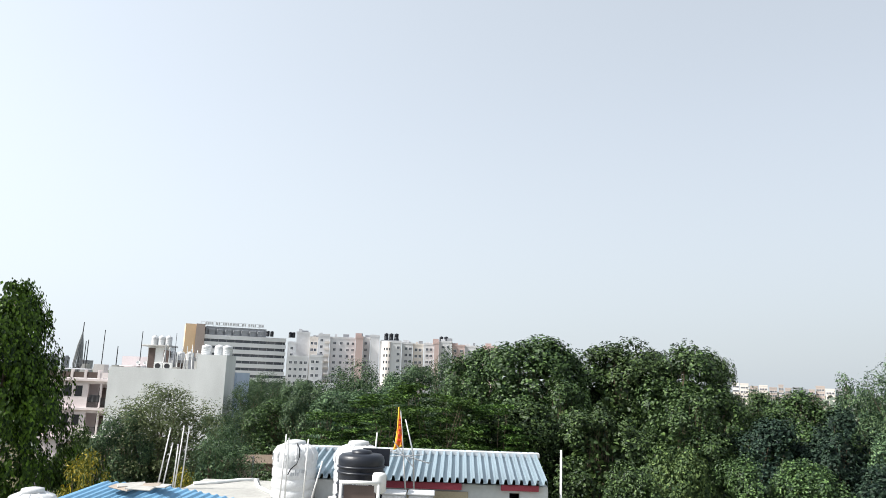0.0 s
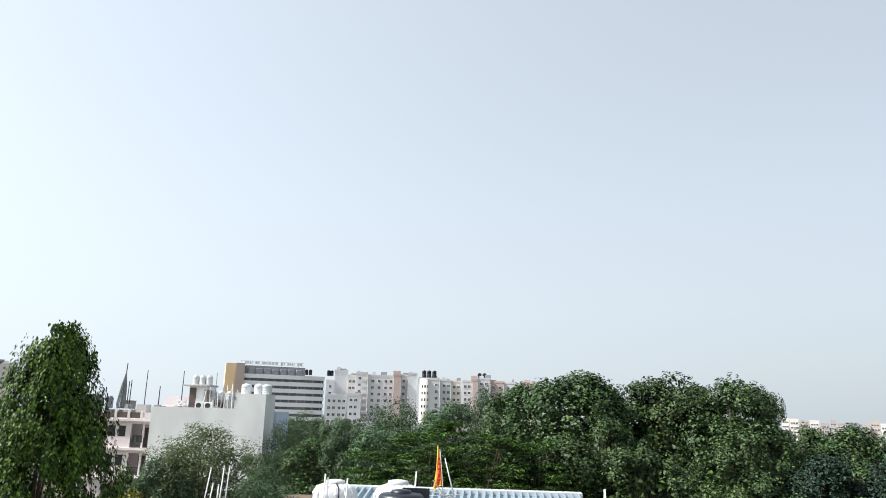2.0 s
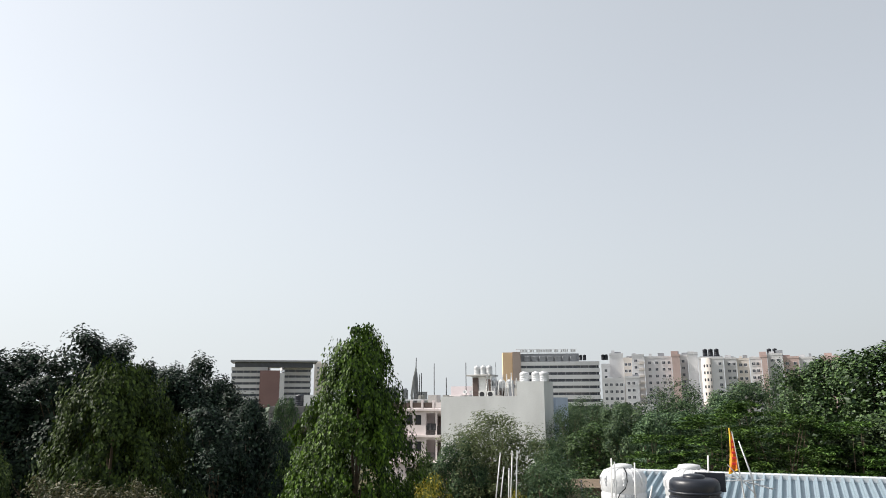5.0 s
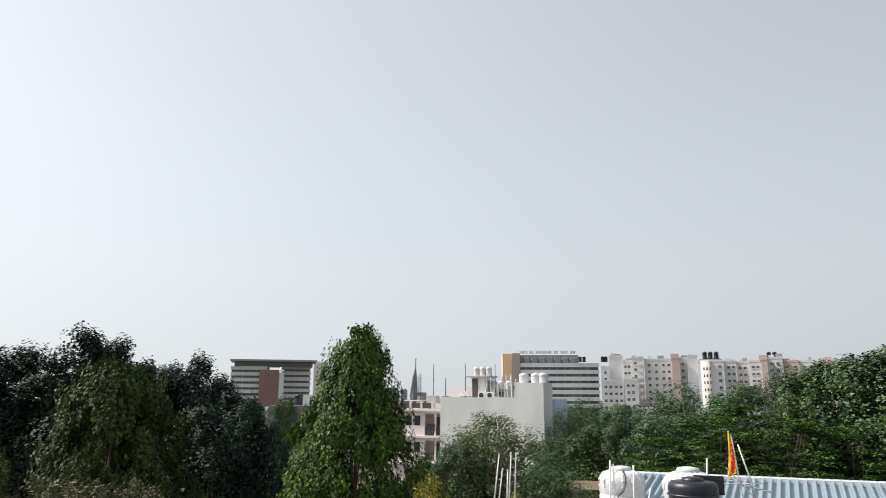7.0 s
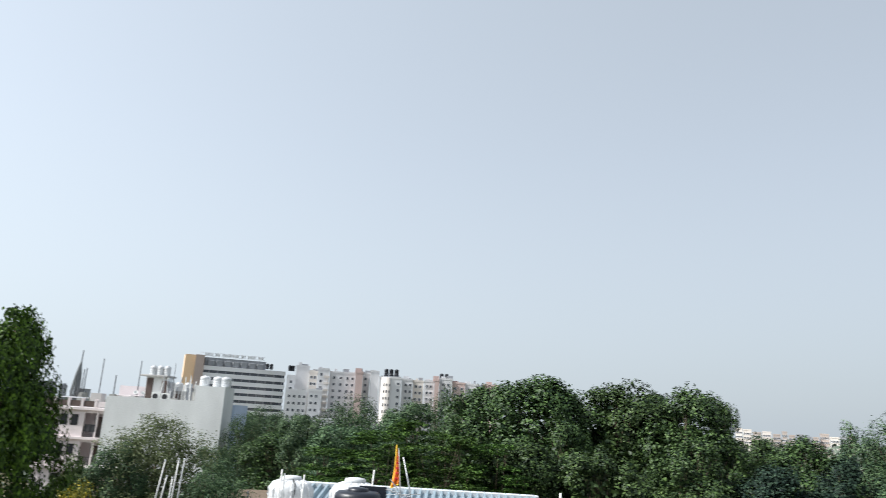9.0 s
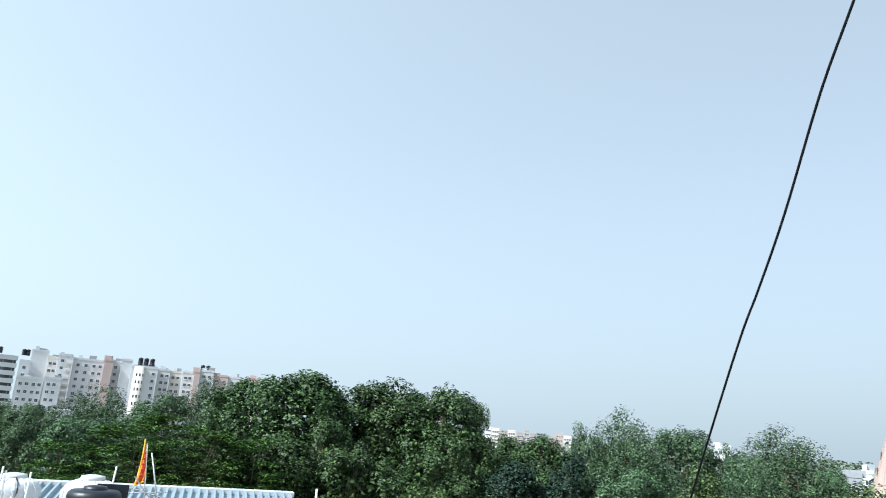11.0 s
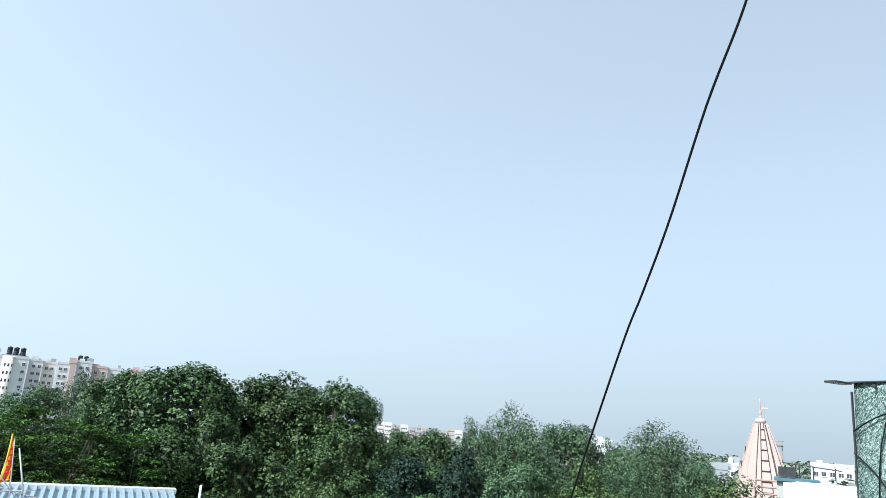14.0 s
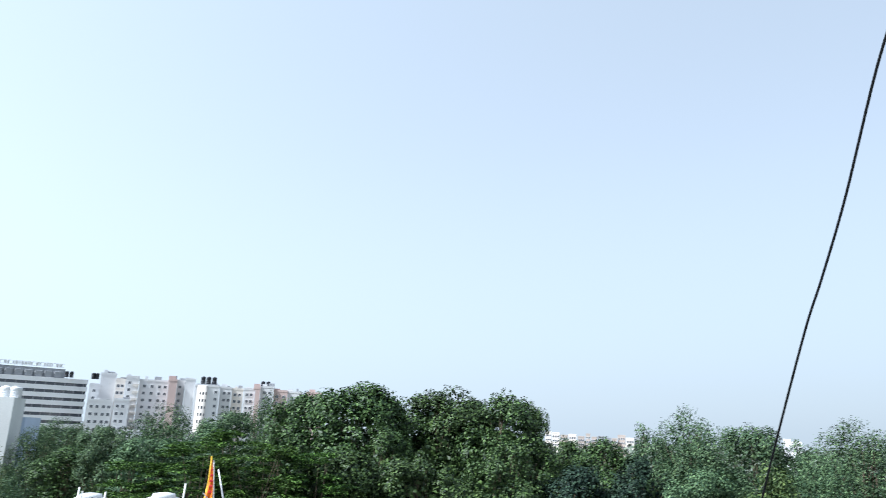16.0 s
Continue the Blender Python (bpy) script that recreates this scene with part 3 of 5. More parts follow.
def striped_block(name, az0, az1, el, dist, turn, label, floors, depth, overhang=0.0, pitch_m=3.6, band="far_white"):
    """An institutional block with continuous white bands between ribbon windows."""
    mid = (az0 + az1) / 2
    w = dist * 2 * math.tan(radians((az0 - az1) / 2))
    h = rise(el, dist)
    ob = thing(name, Matrix.Translation(spot(mid, dist)) @ pose(0, 0, 0, 0, 0, mid + turn), label, "building")
    part("core", box(B(), -w / 2 + 0.4, 0.5, 0, w / 2 - 0.4, depth, h - 0.6), M["far_glass"], ob, "dark ribbon glazing")
    for k in range(floors):
        z = h - pitch_m * k
        part("band", box(B(), -w / 2, 0, z - pitch_m * 0.6, w / 2, depth + 0.3, z), M[band], ob)
        if z - pitch_m < 10:
            break
        for x in np.arange(-w / 2 + 3, w / 2 - 1, 4.2):
            part("mullion", MULLION, None, ob, at=Matrix.Translation((x, 0.25, z - pitch_m)))
    part("base_wall", box(B(), -w / 2, 0, 0, w / 2, depth, max(4, h - pitch_m * floors)), M["far_white"], ob)
    if overhang:
        part("roof", bevelled(box(B(), -w / 2 - overhang, -overhang, h + 2.2, w / 2 + overhang, depth + overhang, h + 3.4), 0.2, 1), M["far_grey"], ob, "projecting flat roof")
        part("top_floor", box(B(), -w / 2 + 2, 1.5, h, w / 2 - 2, depth - 1, h + 2.2), M["far_glass"], ob)
    return ob


hosp = striped_block("hospital_building", 18.05, 11.95, 2.92, 400, 6, "long white block with dark ribbon windows and a rooftop sign", 8, 18, band="haze_white")
hw = 400 * math.tan(radians(3.05))
hz = rise(2.92, 400)
part("end_tower", box(B(), -hw - 4.4, -2, 0, -hw - 0.02, 17, hz + 5.2), M["far_brown"], hosp, "brown stone-clad end tower")
part("end_panel", box(B(), -hw - 9.6, -1.2, 0, -hw - 4.42, 16, hz + 5.0), M["far_orange"], hosp, "orange-clad end wall")
part("plant_room", box(B(), -hw + 0.5, 2, hz, hw * 0.5, 15, hz + 4.4), M["far_grey"], hosp, "grey rooftop plant room")
for k in range(7):
    part("roof_unit", bevelled(box(B(), -hw + 2 + k * 4.2, 0.6, hz + 0.1, -hw + 5.2 + k * 4.2, 1.95, hz + 3.0), 0.15, 1), M["far_grey"], hosp)
bm = B()
box(bm, -hw - 2.4, 0.5, hz + 6.6, hw * 0.45, 0.7, hz + 6.75)
box(bm, -hw - 2.4, 0.5, hz + 5.0, hw * 0.45, 0.7, hz + 5.12)
for x in np.arange(-hw - 2, hw * 0.45, 3.0):
    box(bm, x, 0.71, hz + 4.3, x + 0.12, 0.85, hz + 6.7)
part("sign_frame", bm, M["far_white"], hosp)
random.seed(4)
x = -hw
while x < hw * 0.42:
    w = random.uniform(0.5, 1.3)
    part("sign_bar", box(B(), x, 0.3, hz + 5.25, x + w, 0.49, hz + 6.5), M["far_white"], hosp, "unreadable white sign letter")
    x += w + random.choice((0.3, 0.3, 1.4))

striped_block("office_building", 40.4, 37.7, 2.55, 470, -6, "far office block with white bands and an overhanging flat roof", 7, 20)
striped_block("office_building", 36.5, 34.4, 2.62, 478, 8, "far office wing with white bands and an overhanging roof", 7, 20)
ob = thing("office_tower", Matrix.Translation(spot(37.1, 466)) @ pose(0, 0, 0, 0, 0, 37), "brick-red and white office stair tower", "building")
part("wall", box(B(), -9.5, -0.3, 0, 2.5, 14, rise(2.3, 466)), M["office_red"], ob)
part("top_floor", box(B(), -25, 4, rise(2.55, 466), 23, 16, rise(2.92, 466)), M["far_glass"], ob)
part("roof", bevelled(box(B(), -27.5, -1.5, rise(2.92, 466), 25.5, 22, rise(3.08, 466)), 0.2, 1), M["far_grey"], ob, "projecting flat roof")
part("panel", box(B(), 2.52, -0.5, 0, 5.4, 14, rise(2.1, 466)), M["far_white"], ob)
tower(34.2, 33.2, 2.85, 520, (0.3, 0.7), "far_cream", label="far cream tower behind the office block")

# low flats along the horizon
random.seed(11)
a0 = -22.0
while a0 > -29.2:
    wd = random.uniform(0.3, 0.6)
    d = random.uniform(560, 600)
    tower(a0, a0 - wd, 0.6 + (a0 + 22) * 0.012 + random.uniform(-0.18, 0.12), d, (0.2, 0.5, 0.8), random.choice(("far_tan", "far_tan", "far_grey", "far_cream")), label="low far-off block of flats on the horizon")
    a0 -= wd + random.uniform(0.02, 0.12)
tower(-38.75, -39.9, 0.62, 330, (0.15, 0.4, 0.65, 0.9), label="small white house far off above the trees")
tower(-46.7, -48.0, -0.55, 150, (0.3, 0.7), "far_grey", depth=8, label="grey low house with a flat roof among trees")
tower(-48.0, -48.7, -0.35, 220, (0.5,), depth=8, label="small white house beyond the trees")
tower(-53.3, -55.9, 0.1, 240, (0.12, 0.3, 0.5, 0.7, 0.88), label="long white block with strip windows behind the temple")
tower(-56.2, -58.5, 0.25, 250, T3, label="long white block with strip windows behind the temple")
for a1, a2, el, d in ((28.6, 27.6, 1.0, 620), (27.4, 26.9, 0.8, 700), (26.4, 25.4, 0.65, 760), (29.6, 28.9, 0.9, 640)):
    tower(a1, a2, el, d, (0.3, 0.7), "far_grey", label="hazy grey block far off on the horizon")


# ---------- white building with the pink flats ----------
wb = thing("white_building", (-22.5, 77, 0), "large blank white-plastered building with rooftop tanks", "building")
part("wall", box(B(), -12.3, 0, 0, 0, 3.6, 13.15), M["offwhite"], wb, "blank weathered white wall")
part("parapet", box(B(), -12.3, 0.0, 13.15, -3.1, 0.25, 13.42), M["offwhite"], wb)
part("raised_wall", box(B(), -3.1, 0, 13.15, 0, 3.6, 15.0), M["offwhite"], wb)
part("raised_step", box(B(), -3.5, 0.3, 13.15, -3.1, 3.6, 14.3), M["grey"], wb)
part("rear_wing", box(B(), -12.3, 3.6, 0, 0.25, 9.0, 13.25), M["shade_blue"], wb, "side wing with bluish shade painted on")
part("terrace_wall", box(B(), -11.9, 8.6, 13.25, -4, 8.85, 14.1), M["white"], wb)
part("stair_room", box(B(), -9.75, 3.4, 13.26, -7.5, 5.4, 15.75), M["white"], wb, "white rooftop stair room")
part("stair_slab", bevelled(box(B(), -10.25, 2.8, 15.75, -7.25, 5.6, 15.95), 0.04, 1), M["grey"], wb)
# no opening here: a dark panel on the wall stands in for its shade
part("door", box(B(), -9.68, 3.33, 13.27, -8.95, 3.4, 15.6), M["frame"], wb, "dark panel painted as the shaded stair doorway")
part("vent_window", box(B(), -7.95, 3.33, 13.7, -7.52, 3.4, 15.4), M["frame"], wb)
for x in (-9.3, -8.5, -7.75):
    water_tank(Matrix.Translation((-22.5 + x, 80.9, 15.95)), 0.36, 1.1, "tank_white", "white water tank on the stair room roof", "white building tanks")
for x, z in ((-7.1, 13.26), (-6.2, 13.26), (-5.2, 13.26)):
    water_tank(Matrix.Translation((-22.5 + x, 80.8, z + 1.1)), 0.42, 1.0, "tank_white", "white water tank on a rooftop stand", "white building tanks")
    part("tank_stand", box(B(), x - 0.5, 3.3, z, x + 0.5, 4.3, z + 1.1), M["grey"], wb)
for x in (-2.35, -0.95, -0.1):
    water_tank(Matrix.Translation((-22.5 + x - 0.35, 78.6, 15.0)), 0.55, 1.15, "tank_white", "white water tank at the end of the blank wall", "white building tanks")
for x in (-7.3, -6.3):
    ac = thing("air_conditioner", (-22.5 + x, 77.45, 13.26), "white outdoor air-conditioning unit with a dark fan", "air conditioner", "rooftop air conditioners")
    part("case", bevelled(box(B(), -0.45, -0.16, 0, 0.45, 0.16, 0.75), 0.02, 1), M["white"], ac)
    bm = B()
    tube(bm, [(-0.05, -0.2, 0.38), (-0.05, -0.161, 0.38)], 0.29, 16)
    part("fan_grille", bm, M["iron"], ac)
    part("foot", box(B(), -0.4, -0.15, -0.01, 0.4, 0.15, 0.0), M["iron"], ac)
# frames, sheets and pipes heaped beside the stair room
random.seed(17)
for k in range(16):
    x = -7.6 + 0.27 * k
    h = random.uniform(1.0, 2.9)
    part("roof_pipe", tube(B(), [(x, 2.2 + 0.2 * (k % 3), 13.26), (x + random.uniform(-0.25, 0.25), 2.3, 13.26 + h)], 0.05, 6), M["galv" if k % 2 else "white"], wb)
for x, y, h, mm in ((-7.5, 2.8, 2.1, "frame"), (-6.7, 2.6, 1.3, "far_grey"), (-6.0, 2.7, 0.8, "frame"), (-5.2, 2.6, 1.0, "grey"), (-4.55, 2.4, 1.5, "far_grey"), (-3.95, 2.7, 1.9, "grey"), (-3.75, 2.1, 0.9, "frame")):
    part("roof_cupboard", bevelled(box(B(), x - 0.3, y, 13.26, x + 0.3, y + 0.5, 13.26 + h), 0.02, 1), M[mm], wb)
for x0, x1, z in ((-12.0, -10.4, 13.5), (-10.2, -9.5, 13.55)):
    part("roof_sheet", bevelled(box(B(), x0, 1.6, z, x1, 2.6, z + 0.08), 0.02, 1), M["pink"], wb)
    part("sheet_prop", box(B(), x0 + 0.1, 1.7, 13.26, x0 + 0.2, 2.5, z), M["grey"], wb)
# dish antennas and pipes on that roof
for x, y, r in ((-10.2, 2.2, 0.24), (-9.6, 2.6, 0.2)):
    dish = thing("dish_antenna", (-22.5 + x, 77 + y, 13.25), "white dish antenna on a short post", "antenna", "rooftop dishes")
    part("post", tube(B(), [(0, 0, 0), (0, 0, 0.5)], 0.03, 6), M["galv"], dish)
    bm = B()
    lathe(bm, [(0.02, 0), (r * 0.5, 0.04), (r * 0.85, 0.12), (r, 0.19), (r * 0.98, 0.21), (r * 0.5, 0.07), (0.03, 0.03)], 18)
    bmesh.ops.rotate(bm, verts=bm.verts, matrix=Matrix.Rotation(radians(60), 3, "X"))
    bmesh.ops.translate(bm, verts=bm.verts, vec=(0, 0.1, 0.6))
    part("dish", bm, M["white"], dish)

pk = thing("pink_flats", (-35.0, 79, 0), "pale pink block of flats with balconies", "building")
# facade wall with real openings, left to right and floor by floor
part("rear_wall", box(B(), -7.4, 2.0, 0, 0, 8, 12.0), M["pink"], pk)
for z0 in (2.9, 5.95, 9.0):
    part("floor_slab", box(B(), -7.4, -0.35, z0 - 0.25, 0, 2.0, z0), M["pink"], pk)
    bm = B()
    zc = z0 + 2.8
    zw0, zw1 = z0 + 1.15, z0 + 2.3
    box(bm, -7.4, 0, z0, -5.25, 0.22, zc)
    box(bm, -5.25, 0, z0, -4.45, 0.22, zw0)
    box(bm, -5.25, 0, zw1, -4.45, 0.22, zc)
    box(bm, -4.45, 0, z0, -4.1, 0.22, zc)
    box(bm, -4.1, 0, z0, -3.3, 0.22, zw0)
    box(bm, -4.1, 0, zw1, -3.3, 0.22, zc)
    box(bm, -3.3, 0, z0, -2.7, 0.22, zc)
    box(bm, -2.7, 0, z0 + 2.5, 0, 0.22, zc)
    part("front_wall", bm, M["pink"], pk)
    for x in (-4.85, -3.7):
        wdw = part("window", window_mesh(0.84, 1.19, 0.05), None, pk, at=Matrix.Translation((x, 0.1, (zw0 + zw1) / 2)))
        part("pane", pane_mesh(0.8, 1.15), None, wdw)
        # thin dark sheet behind the glass, coloured as the unlit room
        part("dark_window_sheet", box(B(), -0.5, 0.5, -0.7, 0.5, 0.54, 0.7), M["frame"], wdw, "dark sheet standing in for the room's shade")
    part("balcony_door", box(B(), -2.4, 1.9, z0 + 0.02, -1.5, 1.99, z0 + 2.1), M["frame"], pk, "dark balcony door")
    part("balcony_door", box(B(), -1.0, 1.9, z0 + 0.02, -0.3, 1.99, z0 + 2.1), M["frame"], pk, "dark balcony door")
    part("pier", box(B(), -1.45, 0, z0, -1.27, 0.22, z0 + 2.5), M["pink"], pk)
    bm = B()
    for x in np.arange(-2.66, 0, 0.11):
        if not -1.49 < x < -1.26:
            box(bm, x, 0.02, z0 + 0.05, x + 0.03, 0.05, z0 + 1.0)
    box(bm, -2.69, 0.0, z0 + 1.0, -1.46, 0.06, z0 + 1.05)
    box(bm, -1.26, 0.0, z0 + 1.0, -0.02, 0.06, z0 + 1.05)
    part("balcony_railing", bm, M["iron"], pk, "dark iron balcony railing")
part("ground_floor", box(B(), -7.4, 0, 0, 0, 2.0, 2.65), M["pink"], pk)
part("roof_slab", box(B(), -7.6, -0.4, 11.8, 0, 8, 12.05), M["pink"], pk)
for x in np.arange(-7.5, 0, 1.45):
    part("parapet_post", box(B(), x, -0.35, 12.05, x + 0.28, -0.1, 13.0), M["pink"], pk)
    part("parapet_panel", box(B(), x + 0.3, -0.3, 12.15, x + 1.42, -0.2, 12.75), M["frame"] if x < -3 else M["pink"], pk)
part("rear_block", box(B(), -2.9, 8.02, 0, 3.0, 14, 14.75), M["pink"], pk, "taller pink rear block")
part("tin_awning", box(B(), -7.4, 3, 13.0, -4.6, 6, 13.12), M["roof_edge"], pk)
for x in (-7.3, -4.75):
    part("awning_post", tube(B(), [(x, 3.1, 12.05), (x, 3.1, 13.0)], 0.04, 6), M["galv"], pk)
laundry = thing("draped_washing", (-36.9, 79.12, 9.0), "dark washing hung over a balcony rail", "laundry")
bm = B()
bmesh.ops.create_grid(bm, x_segments=10, y_segments=8, size=0.5)
for v in bm.verts:
    v.co = Vector((v.co.x * 1.2, -0.12 + 0.04 * math.sin(v.co.x * 14), 0.95 + v.co.y * 0.75))
sol = part("cloth", bm, M["iron"], laundry)
sol.modifiers.new("thick", "SOLIDIFY").thickness = 0.02

# masts on the roofs behind
mast = thing("netted_mast", spot(26.45, 96), "dark pole wrapped in hanging net above the roofs", "mast")
part("pole", tube(B(), [(0, 0, 0), (0.2, 0, 12), (0.35, 0, rise(3.3, 96))], [0.12, 0.1, 0.05], 6), M["iron"], mast)
bm = B()
random.seed(3)
for k in range(15):
    q = k / 15 * 2 * math.pi
    tube(bm, [(0.33, 0, rise(2.7, 96) - 0.1 * (k % 4)), (0.22 + 0.26 * math.cos(q), 0.26 * math.sin(q), rise(1.7, 96)), (0.1 + 0.48 * math.cos(q), 0.45 * math.sin(q), rise(0.4, 96)), (0.05 + 0.25 * math.cos(q), 0.25 * math.sin(q), rise(-0.4, 96))], [0.03, 0.08, 0.07, 0.03], 4)
part("netting", bm, M["net"], mast, "grey hanging net")
for az, d, el, thick in ((24.85, 92, 2.85, 0.07), (22.35, 90, 2.9, 0.07), (26.0, 150, 2.0, 0.12), (25.85, 150, 2.1, 0.12), (23.9, 160, 1.75, 0.14), (20.0, 84, 2.9, 0.04)):
    pole = thing("roof_mast", spot(az, d), "thin dark mast rising above the roofs", "mast", "roof masts")
    part("pole", tube(B(), [(0, 0, 0), (0, 0, rise(el, d))], [thick * 1.3, thick * 0.6], 6), M["iron"], pole)
    part("footing", box(B(), -0.6, -0.6, 0, 0.6, 0.6, rise(0.4, d)), M["grey"], pole)

# grey house glimpsed between the dark trees
gh = thing("grey_house", Matrix.Translation(spot(35.4, 88)) @ pose(0, 0, 0, 0, 0, 30), "grey house with a balcony grille and a black roof tank", "building")
part("wall", box(B(), -3.2, 0, 0, 3.4, 9, 12.4), M["dull_cement"], gh)
part("upper_wall", box(B(), 0.6, 1.5, 12.4, 3.2, 7, 13.7), M["white"], gh)
part("balcony_slab", box(B(), -3.2, -1.2, 10.0, 3.4, 0, 10.2), M["dull_cement"], gh)
bm = B()
for x in np.arange(-3.1, 3.4, 0.16):
    box(bm, x, -1.15, 10.2, x + 0.03, -1.12, 11.6)
for z in (10.6, 11.1, 11.6):
    box(bm, -3.1, -1.16, z, 3.4, -1.11, z + 0.04)
part("grille", bm, M["iron"], gh, "dark iron balcony grille")
part("lower_slab", box(B(), -3.2, -1.2, 7.0, 3.4, 0, 7.2), M["white"], gh)
for x in (-1.6, 1.2):
    wdw = part("window", window_mesh(1.1, 1.5, 0.1), None, gh, at=Matrix.Translation((x, -0.02, 8.8)))
    part("pane", pane_mesh(1.1, 1.5), None, wdw)
water_tank(Matrix.Translation(spot(35.2, 93.0, 12.4)), 0.6, 1.4, "tank_black", "black water tank on a grey house", "grey house tanks")

# ---------- neighbouring house: slab, shed, tanks ----------
house = thing("neighbour_house", (-5.0, 16, 0), "lower neighbouring house with a pale cement roof", "building")
SL = 10.05
part("wall", box(B(), -1.45, -4, 0, 4.6, 2.6, SL - 0.15), M["offwhite"], house)
part("rear_wall", box(B(), -1.45, 2.62, 0, 1.3, 5.2, SL - 0.15), M["offwhite"], house)
part("roof_slab", bevelled(box(B(), -1.6, -4.2, SL - 0.14, 4.75, 2.6, SL), 0.03, 1), M["slab"], house, "pale stained cement roof slab")
part("rear_slab", bevelled(box(B(), -1.6, 2.61, SL - 0.14, 1.32, 5.45, SL), 0.03, 1), M["slab"], house)
for p in (((0.0, 5.3, SL + 0.03), (-0.5, 5.2, SL + 0.03), (-1.0, 4.5, SL + 0.03), (-1.5, 4.2, SL + 0.03)), ((-0.1, 5.3, SL + 0.03), (0.3, 4.0, SL + 0.03), (0.9, 3.0, SL + 0.03))):
    part("slab_kerb", tube(B(), p, 0.05, 8), M["offwhite"], house)

shed = thing("tin_roof_shed", (0, 0, 0), "low shed with a pale blue ribbed tin roof", "shed")
RY, EY, RZ, EZ = 22.0, 18.8, rise(-5.33, 22.25), rise(-7.38, 18.95)
X0, X1 = -3.62, 2.98


def ribbed(x0, x1, pitch, crest, height, y0, z0, y1, z1, thick=0.02, skew0=0.0, skew1=0.0, tilt=0.0, slope=0.05):
    """A sheet with raised ribs running up its slope."""
    bm = B()
    prof = []
    x = x0
    while x < x1 - 1e-6:
        prof += [(x, 0), (x + pitch - crest - slope, 0), (x + pitch - crest, height), (x + pitch - slope, height)]
        x += pitch
    prof.append((x1, 0))
    prof = [(min(p, x1), h + tilt * (min(p, x1) - x0)) for p, h in prof]
    top0 = [bm.verts.new((p + skew0, y0, z0 + h)) for p, h in prof]
    top1 = [bm.verts.new((p + skew1, y1, z1 + h)) for p, h in prof]
    bot0 = [bm.verts.new((p + skew0, y0, z0 + h - thick)) for p, h in prof]
    bot1 = [bm.verts.new((p + skew1, y1, z1 + h - thick)) for p, h in prof]
    for k in range(len(prof) - 1):
        if prof[k + 1][0] - prof[k][0] < 1e-5:
            continue
        bm.faces.new((top0[k], top0[k + 1], top1[k + 1], top1[k]))
        bm.faces.new((bot0[k + 1], bot0[k], bot1[k], bot1[k + 1]))
        bm.faces.new((top0[k + 1], top0[k], bot0[k], bot0[k + 1]))
        bm.faces.new((top1[k], top1[k + 1], bot1[k + 1], bot1[k]))
    return bm


# the tin comes in sheets about a metre wide that overlap
n = 8
wd = (X1 - X0) / n
for k in range(n):
    part("roof_sheet", ribbed(X0 + k * wd, X0 + (k + 1) * wd - 0.004, wd / 4, 0.075, 0.11, EY - 0.05, EZ + 0.002 * (k % 2), RY, RZ, skew0=-0.02 * k, slope=0.022), M["roof_pale"], shed)
bm = B()
box(bm, X0 - 0.1, RY - 0.22, RZ + 0.06, X1 + 0.06, RY + 0.16, RZ + 0.10)
box(bm, X0 - 0.1, RY - 0.24, RZ - 0.03, X1 + 0.06, RY - 0.22, RZ + 0.10)
part("ridge_cap", bevelled(bm, 0.006, 1), M["roof_edge"], shed, "white metal ridge cap")
part("eave_beam", box(B(), X0 + 2.2, EY + 0.10, EZ - 0.21, X1 - 2.3, EY + 0.2, EZ - 0.05), M["red"], shed, "red painted eave beam")
part("eave_beam", box(B(), X1 - 1.3, EY + 0.10, EZ - 0.19, X1 - 0.35, EY + 0.2, EZ - 0.05), M["red"], shed, "red painted eave beam")
bm = B()
wx0, wx1 = X1 - 1.08, X1 - 0.82
for x0, x1, z0, z1 in ((X0 + 0.1, wx0, 0, EZ - 0.08), (wx1, X1 - 0.1, 0, EZ - 0.08), (wx0, wx1, 0, EZ - 0.46), (wx0, wx1, EZ - 0.26, EZ - 0.08)):
    box(bm, x0, EY + 0.22, z0, x1, EY + 0.42, z1)
part("front_wall", bm, M["offwhite"], shed)
part("vent_frame", box(B(), wx0 - 0.03, EY + 0.19, EZ - 0.49, wx1 + 0.03, EY + 0.215, EZ - 0.462), M["frame"], shed)
# added dark sheet that stands in for the shade inside the shed
part("dark_inner_sheet", box(B(), X0 + 0.2, EY + 1.2, 0, X1 - 0.2, EY + 1.3, EZ - 0.05), M["frame"], shed)
part("side_wall", box(B(), X1 - 0.3, EY + 0.44, 0, X1 - 0.1, RY - 0.2, EZ - 0.08), M["offwhite"], shed)
part("side_wall", box(B(), X0 + 0.1, EY + 0.44, 0, X0 + 0.3, RY - 0.2, EZ - 0.08), M["offwhite"], shed)
part("back_wall", box(B(), X0 + 0.1, RY - 0.19, 0, X1 - 0.1, RY, RZ - 0.06), M["offwhite"], shed)
part("tan_wall_panel", box(B(), -0.9, EY + 0.14, EZ - 0.62, 0.85, EY + 0.2, EZ - 0.26), surface("tan_board", (0.42, 0.36, 0.25), 0.9, scale=3, vary=0.3), shed, "tan board below the eave")

white_tank = water_tank(Matrix.Translation(spot(10.68, 19.1, SL)), 0.55, rise(-4.68, 19.1) - SL, "tank_white", "large white plastic water tank on the roof slab", "roof tanks", ribs=14, marks=0.45)
part("overflow_hose", tube(B(), [(0.08, -0.25, 1.31), (0.17, -0.46, 1.22), (0.20, -0.535, 1.02), (0.15, -0.56, 0.86), (0.02, -0.575, 0.74), (-0.05, -0.57, 0.60)], 0.013, 6), M["cable"], white_tank, "thin black hose")
